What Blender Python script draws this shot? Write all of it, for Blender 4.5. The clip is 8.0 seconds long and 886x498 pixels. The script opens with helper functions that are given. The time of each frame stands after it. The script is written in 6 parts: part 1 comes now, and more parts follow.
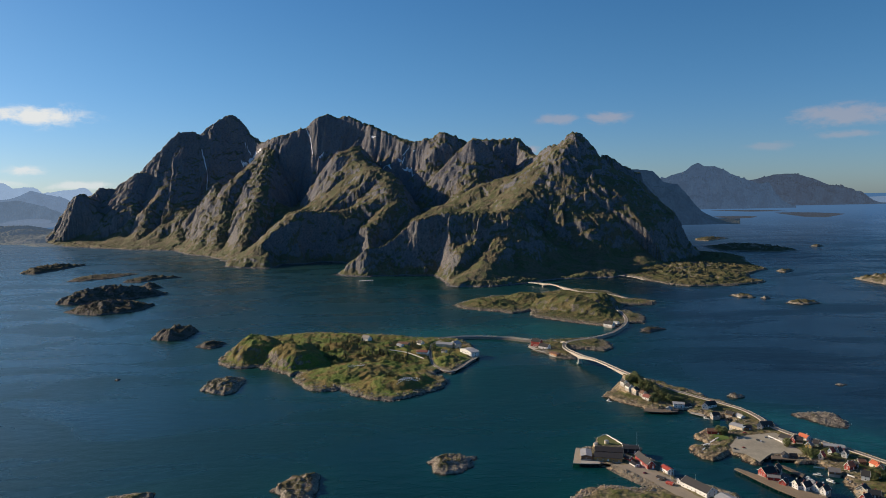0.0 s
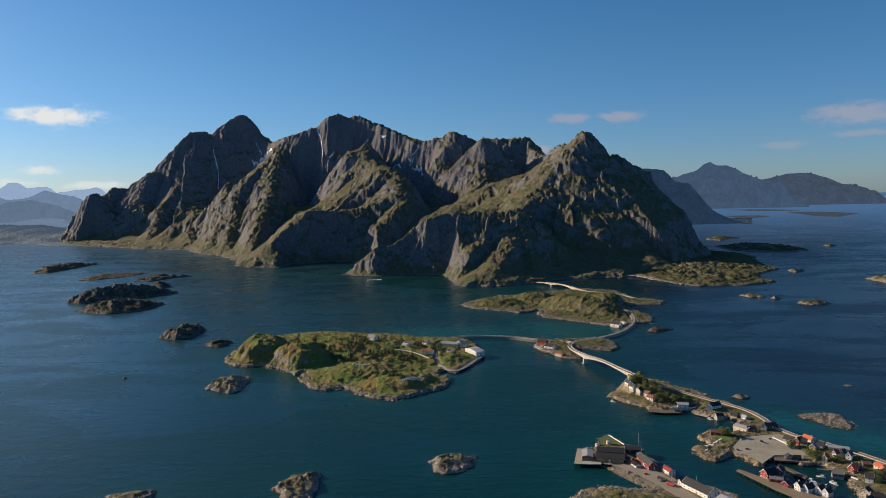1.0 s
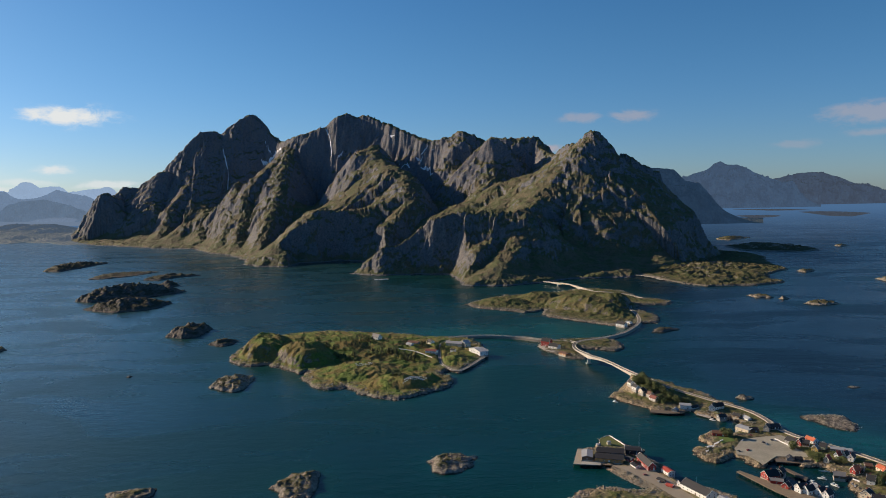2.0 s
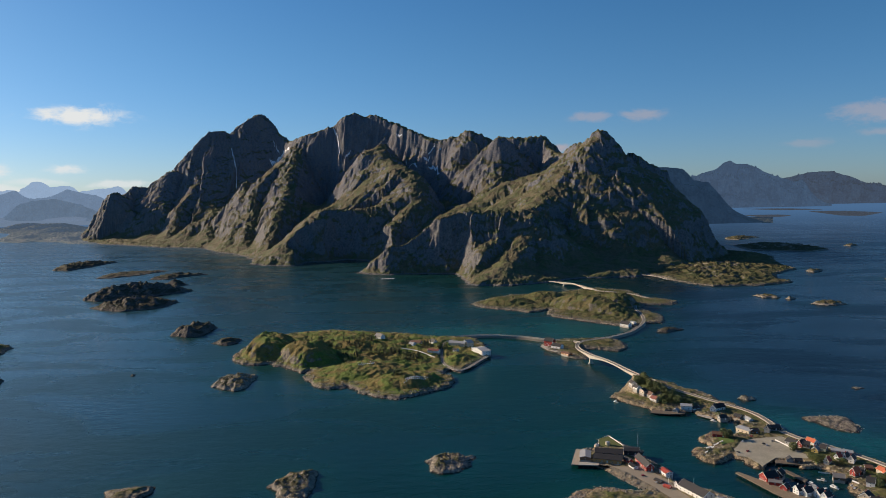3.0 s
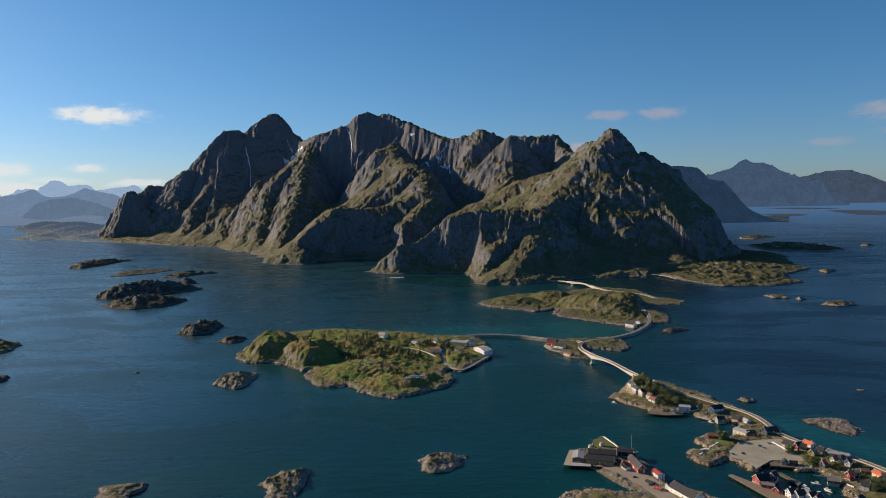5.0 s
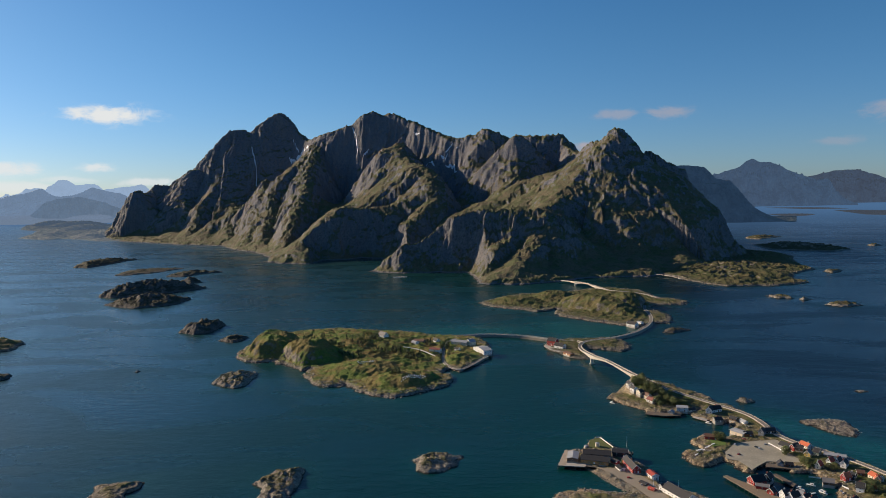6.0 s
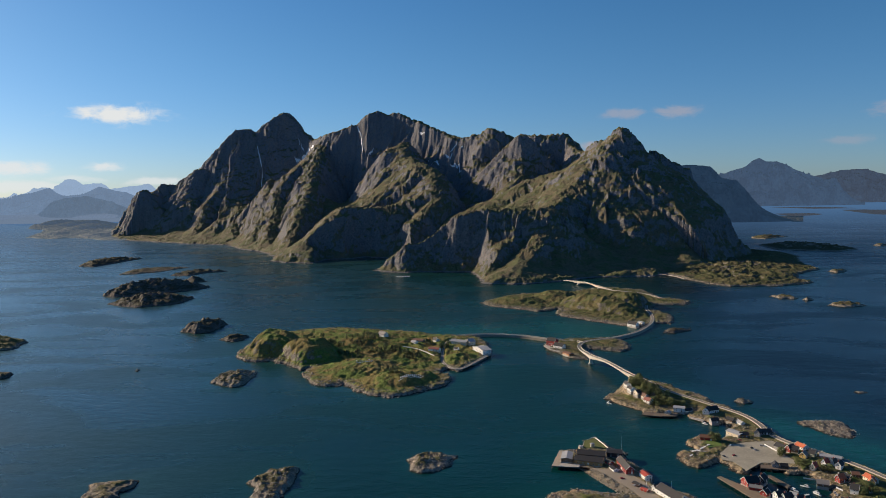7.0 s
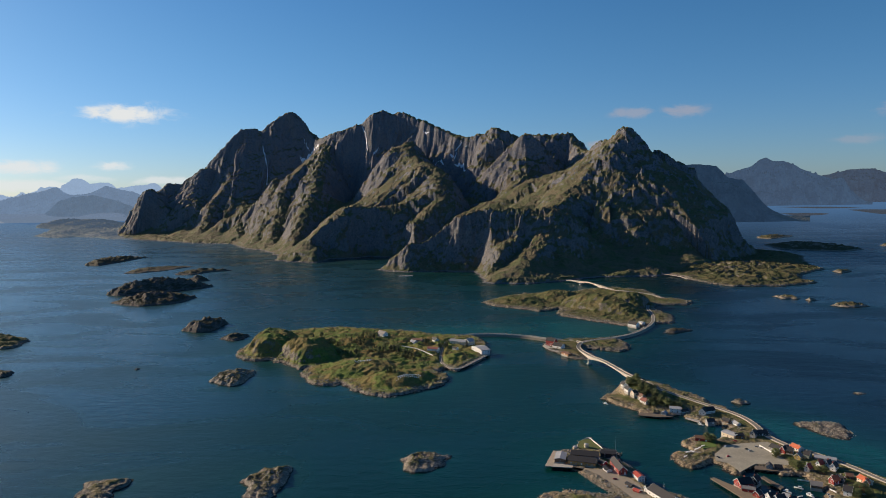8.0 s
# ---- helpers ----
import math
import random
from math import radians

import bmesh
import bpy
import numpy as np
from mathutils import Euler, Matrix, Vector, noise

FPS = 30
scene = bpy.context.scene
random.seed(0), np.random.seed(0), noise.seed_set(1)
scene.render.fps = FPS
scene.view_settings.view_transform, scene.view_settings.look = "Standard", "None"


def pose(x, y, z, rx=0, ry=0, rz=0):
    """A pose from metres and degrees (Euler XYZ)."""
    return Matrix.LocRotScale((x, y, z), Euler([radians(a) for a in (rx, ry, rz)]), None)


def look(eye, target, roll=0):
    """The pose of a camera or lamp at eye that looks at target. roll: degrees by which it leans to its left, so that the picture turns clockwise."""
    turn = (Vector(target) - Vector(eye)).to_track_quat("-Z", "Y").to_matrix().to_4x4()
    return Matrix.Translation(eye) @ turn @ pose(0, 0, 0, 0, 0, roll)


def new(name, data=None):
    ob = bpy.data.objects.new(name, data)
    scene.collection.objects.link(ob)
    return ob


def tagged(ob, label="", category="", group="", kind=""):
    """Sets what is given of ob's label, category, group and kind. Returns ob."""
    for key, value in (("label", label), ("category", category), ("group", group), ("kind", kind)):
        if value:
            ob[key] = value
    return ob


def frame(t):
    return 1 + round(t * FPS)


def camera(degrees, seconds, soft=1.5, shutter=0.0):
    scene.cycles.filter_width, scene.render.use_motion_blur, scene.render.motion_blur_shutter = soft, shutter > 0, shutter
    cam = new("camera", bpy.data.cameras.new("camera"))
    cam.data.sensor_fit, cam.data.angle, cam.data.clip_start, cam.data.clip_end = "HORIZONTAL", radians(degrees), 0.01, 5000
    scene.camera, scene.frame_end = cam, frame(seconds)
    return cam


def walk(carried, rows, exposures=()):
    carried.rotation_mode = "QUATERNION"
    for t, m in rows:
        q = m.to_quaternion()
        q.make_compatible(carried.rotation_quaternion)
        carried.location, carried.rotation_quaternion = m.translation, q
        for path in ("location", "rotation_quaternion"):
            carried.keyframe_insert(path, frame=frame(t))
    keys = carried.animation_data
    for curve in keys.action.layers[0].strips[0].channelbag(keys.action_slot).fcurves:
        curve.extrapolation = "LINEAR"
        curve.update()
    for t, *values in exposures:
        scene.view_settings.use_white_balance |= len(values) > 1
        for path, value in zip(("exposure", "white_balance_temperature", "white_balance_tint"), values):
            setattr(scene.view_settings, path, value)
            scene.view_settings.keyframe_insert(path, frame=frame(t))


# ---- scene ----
cam = camera(62.84, 8.0, 0.5)
PATH = [
    (0, (0.00, 0.00, 240.00), (0.000, 997.062, 163.402), -1.050),
    (0.5, (4.73, 0.16, 239.99), (-3.617, 997.166, 163.135), -1.058),
    (1, (9.53, 0.34, 239.99), (-6.704, 997.227, 162.874), -1.064),
    (1.5, (14.40, 0.54, 240.00), (-9.292, 997.255, 162.618), -1.069),
    (2, (19.35, 0.75, 240.03), (-11.412, 997.257, 162.368), -1.072),
    (2.5, (24.36, 0.99, 240.08), (-13.095, 997.242, 162.123), -1.073),
    (3, (29.44, 1.25, 240.14), (-14.370, 997.216, 161.884), -1.072),
    (3.5, (34.60, 1.52, 240.22), (-15.269, 997.183, 161.651), -1.070),
    (4, (39.82, 1.82, 240.31), (-15.823, 997.147, 161.423), -1.066),
    (4.5, (45.12, 2.13, 240.42), (-16.063, 997.111, 161.201), -1.060),
    (5, (50.49, 2.47, 240.54), (-16.018, 997.077, 160.985), -1.052),
    (5.5, (55.93, 2.82, 240.68), (-15.721, 997.047, 160.774), -1.043),
    (6, (61.43, 3.20, 240.83), (-15.201, 997.019, 160.569), -1.032),
    (6.5, (67.01, 3.59, 241.00), (-14.489, 996.996, 160.370), -1.019),
    (7, (72.66, 4.00, 241.19), (-13.617, 996.974, 160.176), -1.004),
    (7.5, (78.38, 4.44, 241.39), (-12.615, 996.954, 159.988), -0.988),
    (8, (84.17, 4.89, 241.60), (-11.513, 996.932, 159.805), -0.970),
]
walk(cam, [(t, look(eye, target, roll)) for t, eye, target, roll in PATH], [(0.0, 0.42, 5900.0, 10.0), (8.0, 0.42, 5900.0, 10.0)])

# ---- light ----
SUN_SIDE, SUN_HEIGHT = 66.0, 21.0      # degrees to the left of straight ahead, and above the horizon
sun_way = Vector((-math.sin(radians(SUN_SIDE)) * math.cos(radians(SUN_HEIGHT)),
                  math.cos(radians(SUN_SIDE)) * math.cos(radians(SUN_HEIGHT)), math.sin(radians(SUN_HEIGHT))))
sun = new("sun", bpy.data.lights.new("sun", "SUN"))
sun.data.energy, sun.data.angle, sun.data.color = 4.9, radians(0.5), (1.0, 0.755, 0.49)
sun.matrix_world = look(sun_way * 3000, (0, 0, 0))


class Nodes:
    """Short hand for node trees."""

    def __init__(self, tree):
        self.tree = tree
        tree.nodes.clear()

    def add(self, kind):
        return self.tree.nodes.new(kind)

    def link(self, a, b):
        self.tree.links.new(a, b)

    def put(self, socket, value):
        if isinstance(value, bpy.types.NodeSocket):
            self.link(value, socket)
        else:
            socket.default_value = value

    def math(self, op, a, b=0.0, c=0.0, clamp=False):
        node = self.add("ShaderNodeMath")
        node.operation, node.use_clamp = op, clamp
        for socket, value in zip(node.inputs, (a, b, c)):
            self.put(socket, value)
        return node.outputs[0]

    def vec(self, op, a, b):
        node = self.add("ShaderNodeVectorMath")
        node.operation = op
        self.put(node.inputs[0], a), self.put(node.inputs[1], b)
        return node.outputs["Value" if op in ("DOT_PRODUCT", "LENGTH") else "Vector"]

    def span(self, value, low, high, to_low=0.0, to_high=1.0):
        node = self.add("ShaderNodeMapRange")
        node.interpolation_type = "SMOOTHSTEP"
        for socket, v in zip(node.inputs, (value, low, high, to_low, to_high)):
            self.put(socket, v)
        return node.outputs[0]

    def mix(self, factor, a, b):
        node = self.add("ShaderNodeMix")
        node.data_type = "RGBA"
        self.put(node.inputs["Factor"], factor)
        self.put(node.inputs[6], (*a, 1) if isinstance(a, tuple) else a)
        self.put(node.inputs[7], (*b, 1) if isinstance(b, tuple) else b)
        return node.outputs[2]

    def noise(self, where, scale, detail=4.0, rough=0.55, warp=0.0):
        node = self.add("ShaderNodeTexNoise")
        self.put(node.inputs["Vector"], where)
        for key, v in (("Scale", scale), ("Detail", detail), ("Roughness", rough), ("Distortion", warp)):
            node.inputs[key].default_value = v
        return node.outputs["Fac"]

    def bump(self, height, metres, strength=1.0, after=None):
        node = self.add("ShaderNodeBump")
        node.inputs["Strength"].default_value, node.inputs["Distance"].default_value = strength, metres
        self.put(node.inputs["Height"], height)
        if after is not None:
            self.link(after, node.inputs["Normal"])
        return node.outputs[0]


# ---- sky, with a few thin evening clouds ----
world = bpy.data.worlds.new("sky")
scene.world = world
world.use_nodes = True
n = Nodes(world.node_tree)
sky = n.add("ShaderNodeTexSky")
sky.sky_type, sky.sun_disc, sky.altitude = "NISHITA", False, 240.0
sky.sun_elevation, sky.sun_rotation = radians(SUN_HEIGHT), radians(-SUN_SIDE)
sky.air_density, sky.dust_density, sky.ozone_density = 1.0, 0.55, 4.0
way = n.add("ShaderNodeTexCoord").outputs["Generated"]
n.link(n.vec("ADD", way, (0.0, 0.0, 0.012)), sky.inputs["Vector"])     # the horizon dips for a high eye
split = n.add("ShaderNodeSeparateXYZ")
n.link(way, split.inputs[0])
right = n.math("ARCTAN2", split.outputs[0], split.outputs[1])
rise = n.math("ARCSINE", split.outputs[2])
# each bank: degrees right of ahead, degrees up, half width, half height, how thick
BANKS = [(-28.8, 5.78, 4.2, 0.95, 1.0), (-35.5, 1.93, 3.5, 0.75, 0.85), (-29.6, 1.96, 1.6, 0.55, 0.8), (-35.3, 0.75, 4.6, 0.65, 0.7), (-26.5, 1.0, 3.4, 0.42, 0.65), (-31.5, 1.2, 3.0, 0.4, 0.5), (9.0, 5.5, 2.2, 0.6, 0.55), (12.8, 5.5, 2.2, 0.68, 0.62), (29.0, 4.86, 5.2, 1.1, 0.6), (29.2, 3.55, 2.4, 0.42, 0.45), (24.1, 2.98, 2.6, 0.45, 0.35), (6.7, 3.2, 1.4, 0.55, 1.0)]
wisp = n.noise(n.vec("MULTIPLY", way, (1.0, 1.0, 2.3)), 34.0, 7.0, 0.62, 0.3)
cover = 0.0
for side, up, wide, tall, thick in BANKS:
    a = n.math("DIVIDE", n.math("SUBTRACT", right, radians(side)), radians(wide))
    b = n.math("DIVIDE", n.math("SUBTRACT", rise, radians(up)), radians(tall))
    far = n.math("SQRT", n.math("ADD", n.math("MULTIPLY", a, a), n.math("MULTIPLY", b, b)))
    inner = n.math("ADD", n.span(far, 1.15, 0.0), n.math("MULTIPLY", n.math("SUBTRACT", wisp, 0.5), 2.6))
    bank = n.math("MULTIPLY", n.math("MULTIPLY", n.span(inner, 0.05, 1.0), n.span(far, 1.3, 0.4)), thick)
    cover = n.math("MAXIMUM", bank, cover)
tint = n.mix(n.span(right, radians(-20), radians(5)), (9.6, 9.2, 8.3), (4.8, 4.35, 4.5))
deepen = n.add("ShaderNodeHueSaturation")
deepen.inputs["Saturation"].default_value = 1.15
n.link(n.vec("MULTIPLY", sky.outputs[0], n.mix(n.span(rise, 0.0, 0.22), (0.86, 0.95, 1.12), (0.92, 1.0, 1.02))), deepen.inputs["Color"])
both = n.mix(cover, deepen.outputs[0], tint)
back = n.add("ShaderNodeBackground")
n.link(both, back.inputs["Color"])
back.inputs["Strength"].default_value = 0.064
n.link(back.outputs[0], n.add("ShaderNodeOutputWorld").inputs[0])

# ---- materials ----
def material(name):
    m = bpy.data.materials.new(name)
    m.use_nodes = True
    t = Nodes(m.node_tree)
    shader = t.add("ShaderNodeBsdfPrincipled")
    t.link(shader.outputs[0], t.add("ShaderNodeOutputMaterial").inputs[0])
    return m, t, shader.inputs


def land_material(name, rock, pale, grass, dry, bare, grain, tide=True, haze_glow=0.0, air=(0.33, 0.52, 0.80), heath_line=0.0):
    """Rock that grass and heath cover wherever the slope lets soil lie. bare: how steep is bare; grain: metres of the coarse pattern."""
    m, t, s = material(name)
    where = t.add("ShaderNodeNewGeometry")
    place, normal = where.outputs["Position"], where.outputs["Normal"]
    cut = t.add("ShaderNodeSeparateXYZ")
    t.link(normal, cut.inputs[0])
    high = t.add("ShaderNodeSeparateXYZ")
    t.link(place, high.inputs[0])
    coarse = t.noise(place, 1.0 / grain, 5.0, 0.6, 0.4)
    fine = t.noise(place, 6.5 / grain, 8.0, 0.72)
    streak = t.noise(t.vec("MULTIPLY", place, (1.0, 1.0, 0.4)), 4.0 / grain, 6.0, 0.65, 1.2)
    stone = t.mix(t.span(streak, 0.36, 0.68), rock, pale)
    stone = t.mix(t.span(fine, 0.53, 0.38, 0.0, 0.8), stone, tuple(c * 0.42 for c in rock))
    stone = t.mix(t.span(fine, 0.56, 0.68, 0.0, 0.7), stone, tuple(min(0.6, c * 1.35) for c in pale))
    green = t.mix(t.span(coarse, 0.38, 0.62), grass, dry)
    green = t.mix(t.span(fine, 0.54, 0.40, 0.0, 0.5), green, tuple(c * 0.45 for c in grass))
    lie = t.math("ADD", cut.outputs[2], t.math("MULTIPLY", t.math("SUBTRACT", coarse, 0.5), 0.55))
    lie = t.math("ADD", lie, t.math("MULTIPLY", t.math("SUBTRACT", streak, 0.5), 0.5))
    lie = t.math("ADD", lie, t.math("MULTIPLY", t.math("SUBTRACT", fine, 0.5), 0.45))
    soil = t.span(lie, bare - 0.06, bare + 0.07)
    if heath_line:     # below this height lichen, moss and crowberry cover the rock
        low = t.math("ADD", high.outputs[2], t.math("MULTIPLY", t.math("SUBTRACT", coarse, 0.5), heath_line * 1.2))
        moss = t.math("MULTIPLY", t.span(low, heath_line * 1.25, heath_line * 0.75), t.span(streak, 0.58, 0.46, 0.0, 0.35))
        stone = t.mix(moss, stone, (0.135, 0.128, 0.098))
    if tide:
        rim = t.math("ADD", high.outputs[2], t.math("MULTIPLY", t.math("SUBTRACT", fine, 0.5), 3.0))
        soil = t.math("MULTIPLY", soil, t.span(rim, 2.0, 4.6))
        stone = t.mix(t.span(rim, 0.9, 0.3), stone, (0.018, 0.017, 0.014))
    t.put(s["Base Color"], t.mix(soil, stone, green))
    s["Roughness"].default_value = 0.9
    s["Specular IOR Level"].default_value = 0.25
    shape = t.bump(streak, grain * 0.13, 1.0)
    shape = t.bump(fine, grain * 0.028, 1.0, shape)
    t.link(shape, s["Normal"])
    # haze put into the surface as a faint emission in the air's colour
    if haze_glow:
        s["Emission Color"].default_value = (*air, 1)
        s["Emission Strength"].default_value = haze_glow
    return m


MOUNTAIN_ROCK = land_material("mountain_rock", (0.146, 0.158, 0.188), (0.205, 0.182, 0.165), (0.10, 0.112, 0.044), (0.15, 0.123, 0.075), 0.64, 40.0, heath_line=190.0)
ISLAND_LAND = land_material("island_land", (0.15, 0.132, 0.108), (0.34, 0.295, 0.23), (0.125, 0.175, 0.028), (0.215, 0.155, 0.05), 0.58, 22.0)
HILL_LAND = land_material("hill_heath", (0.13, 0.115, 0.095), (0.31, 0.27, 0.21), (0.085, 0.10, 0.026), (0.15, 0.122, 0.05), 0.70, 20.0)
FORELAND = land_material("foreland_heath", (0.13, 0.118, 0.10), (0.28, 0.245, 0.20), (0.075, 0.085, 0.026), (0.13, 0.108, 0.05), 0.78, 26.0)
TOWN_LAND = land_material("village_land", (0.17, 0.135, 0.09), (0.46, 0.36, 0.23), (0.075, 0.10, 0.018), (0.14, 0.12, 0.04), 0.80, 16.0)
# distant haze over these two plains is put in as emission
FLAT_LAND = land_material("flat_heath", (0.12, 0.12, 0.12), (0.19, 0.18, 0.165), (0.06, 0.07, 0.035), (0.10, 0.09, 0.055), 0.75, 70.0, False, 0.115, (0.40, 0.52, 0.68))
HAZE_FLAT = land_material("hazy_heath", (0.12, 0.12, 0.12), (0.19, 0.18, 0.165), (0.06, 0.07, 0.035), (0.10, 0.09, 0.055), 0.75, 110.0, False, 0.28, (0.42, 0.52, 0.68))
# emission here stands in for haze and for light the folded skerries lose
FAR_SKERRY = land_material("far_skerry_rock", (0.22, 0.19, 0.16), (0.36, 0.29, 0.23), (0.10, 0.095, 0.05), (0.14, 0.12, 0.07), 0.86, 40.0, False, 0.075, (0.50, 0.50, 0.56))
SKERRY_ROCK = land_material("skerry_rock", (0.17, 0.15, 0.122), (0.42, 0.365, 0.285), (0.06, 0.065, 0.02), (0.10, 0.085, 0.035), 0.86, 11.0)
DARK_SKERRY = land_material("dark_skerry_rock", (0.085, 0.078, 0.07), (0.18, 0.155, 0.13), (0.04, 0.046, 0.02), (0.06, 0.052, 0.03), 0.84, 16.0)

SEA, t, s = material("sea_water")
place = t.add("ShaderNodeNewGeometry").outputs["Position"]
shallow = t.add("ShaderNodeAttribute")
shallow.attribute_name = "shoal"
shoal = shallow.outputs["Fac"]
patch = t.noise(t.vec("MULTIPLY", place, (1.0, 2.2, 1.0)), 0.004, 4.0, 0.55, 0.8)
bed = t.noise(place, 0.05, 4.0, 0.6)
deep = t.mix(t.span(patch, 0.3, 0.7), (0.0001, 0.0255, 0.0245), (0.0002, 0.0300, 0.0285))
depth = t.math("MULTIPLY", shoal, t.span(bed, 0.2, 0.75, 0.55, 1.0))
offshore = t.add("ShaderNodeAttribute")
offshore.attribute_name = "open_sea"      # darker, bluer base colour outside the chain of islands
deep = t.mix(offshore.outputs["Fac"], deep, (0.0002, 0.0060, 0.0115))
t.put(s["Base Color"], t.mix(depth, deep, (0.008, 0.115, 0.10)))
t.put(s["Roughness"], t.span(patch, 0.35, 0.65, 0.2, 0.34))
s["Coat Weight"].default_value, s["Coat Roughness"].default_value, s["Coat IOR"].default_value = 0.10, 0.7, 1.33
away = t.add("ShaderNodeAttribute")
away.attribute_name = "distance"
s["Emission Color"].default_value = (0.18, 0.35, 0.61, 1)      # haze and lost sky reflection of far water, put in as emission
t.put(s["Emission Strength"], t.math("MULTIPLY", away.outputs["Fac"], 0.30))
left_sheen = t.add("ShaderNodeAttribute")
left_sheen.attribute_name = "glossy"      # sheen put in by place: sky reflection strengthened towards the left
t.put(s["Specular IOR Level"], t.math("MULTIPLY_ADD", away.outputs["Fac"], 0.2, t.math("MULTIPLY_ADD", left_sheen.outputs["Fac"], 0.5, 0.25)))
s["IOR"].default_value = 1.333
swell = t.noise(t.vec("MULTIPLY", place, (0.6, 1.0, 1.0)), 0.09, 3.0, 0.5, 0.3)
ripple = t.noise(t.vec("MULTIPLY", place, (0.7, 1.0, 1.0)), 0.5, 3.0, 0.6)
shape = t.bump(swell, 1.0, 0.55)
t.link(t.bump(ripple, 0.3, 0.6, shape), s["Normal"])

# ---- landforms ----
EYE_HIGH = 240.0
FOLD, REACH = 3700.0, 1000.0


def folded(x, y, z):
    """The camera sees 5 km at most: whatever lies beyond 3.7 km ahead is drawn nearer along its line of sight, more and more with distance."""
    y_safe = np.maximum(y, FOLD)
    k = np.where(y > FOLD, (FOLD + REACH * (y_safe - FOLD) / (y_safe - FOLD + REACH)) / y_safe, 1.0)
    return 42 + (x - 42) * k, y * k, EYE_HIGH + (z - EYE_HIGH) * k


def lattice(i, j, seed):
    v = np.sin(i * 127.1 + j * 311.7 + seed * 74.7) * 43758.5453
    return (v - np.floor(v)) * 6.2831853


def perlin(x, y, seed=0):
    i, j = np.floor(x), np.floor(y)
    u, v = x - i, y - j
    total = 0.0
    fu, fv = u * u * u * (u * (u * 6 - 15) + 10), v * v * v * (v * (v * 6 - 15) + 10)
    for a in (0, 1):
        for b in (0, 1):
            g = lattice(i + a, j + b, seed)
            total = total + (np.cos(g) * (u - a) + np.sin(g) * (v - b)) * (fu if a else 1 - fu) * (fv if b else 1 - fv)
    return total * 1.5


def fractal(x, y, seed=0, octaves=5, fall=0.5):
    total, size = 0.0, 1.0
    for o in range(octaves):
        total = total + size * perlin(x * 2.03 ** o, y * 2.03 ** o, seed + o)
        size *= fall
    return total


def crags(x, y, seed=0, octaves=5, fall=0.52):
    """Sharp crests between gullies, 0 to about 1."""
    total, size, weight = 0.0, 0.5, 1.0
    for o in range(octaves):
        s = (1 - np.abs(perlin(x * 2.07 ** o, y * 2.07 ** o, seed + o))) ** 2
        total = total + size * s * weight
        weight, size = np.clip(s * 1.4, 0, 1), size * fall
    return total


def smooth(v, low, high):
    k = np.clip((v - low) / (high - low), 0, 1)
    return k * k * (3 - 2 * k)


def inland(x, y, shore):
    """Metres inland of a closed shore line, below 0 at sea."""
    best, inside = np.full(np.shape(x), 1e12), np.zeros(np.shape(x), bool)
    for (ax, ay), (bx, by) in zip(shore, shore[1:] + shore[:1]):
        ex, ey = bx - ax, by - ay
        k = np.clip(((x - ax) * ex + (y - ay) * ey) / (ex * ex + ey * ey), 0, 1)
        best = np.minimum(best, (x - ax - k * ex) ** 2 + (y - ay - k * ey) ** 2)
        if ay != by:
            inside ^= ((ay > y) != (by > y)) & (x < ex * (y - ay) / ey + ax)
    return np.where(inside, 1, -1) * np.sqrt(best)


def along(x, y, line):
    """Distance from a line of (x, y, z), the line's height at its nearest point, and the hand on which the point lies (0 to 1)."""
    return along_run(x, y, line)[:3]


def along_run(x, y, line):
    """As along(), and how many metres along the line the nearest point lies."""
    best, high, hand = np.full(np.shape(x), 1e12), np.zeros(np.shape(x)), np.zeros(np.shape(x))
    gone, run = 0.0, np.zeros(np.shape(x))
    for (ax, ay, az), (bx, by, bz) in zip(line, line[1:]):
        ex, ey = bx - ax, by - ay
        k = np.clip(((x - ax) * ex + (y - ay) * ey) / (ex * ex + ey * ey + 1e-9), 0, 1)
        d = (x - ax - k * ex) ** 2 + (y - ay - k * ey) ** 2
        nearer = d < best
        best, high = np.where(nearer, d, best), np.where(nearer, az + k * (bz - az), high)
        hand = np.where(nearer, (ex * (y - ay) - ey * (x - ax)) / math.hypot(ex, ey), hand)
        run = np.where(nearer, gone + k * math.hypot(ex, ey), run)
        gone += math.hypot(ex, ey)
    best = np.sqrt(best)
    return best, high, 0.5 + 0.5 * np.clip(hand / (best + 8), -1, 1), run


def sheet(name, x, y, z, keep, paint, soft=True):
    """A mesh object over a grid of points; keep says which cells are built."""
    rows, cols = x.shape
    index = np.arange(rows * cols).reshape(rows, cols)
    quads = np.stack([index[:-1, :-1], index[:-1, 1:], index[1:, 1:], index[1:, :-1]], -1)[keep]
    used = np.unique(quads)
    back = np.zeros(rows * cols, int)
    back[used] = np.arange(len(used))
    quads = back[quads]
    points = np.stack([x, y, z], -1).reshape(-1, 3)[used]
    mesh = bpy.data.meshes.new(name)
    mesh.vertices.add(len(points))
    mesh.vertices.foreach_set("co", points.astype(np.float32).ravel())
    mesh.loops.add(quads.size)
    mesh.loops.foreach_set("vertex_index", quads.astype(np.int32).ravel())
    mesh.polygons.add(len(quads))
    mesh.polygons.foreach_set("loop_start", np.arange(0, quads.size, 4, dtype=np.int32))
    mesh.polygons.foreach_set("use_smooth", np.full(len(quads), soft))
    mesh.update(calc_edges=True)
    mesh.validate()
    mesh.materials.append(paint)
    return new(name, mesh), used


def cells(z, low):
    wet = z < low
    return ~(wet[:-1, :-1] & wet[:-1, 1:] & wet[1:, 1:] & wet[1:, :-1])


GROUNDS = []    # (x0, y0, step, heights) of each island, to stand things on


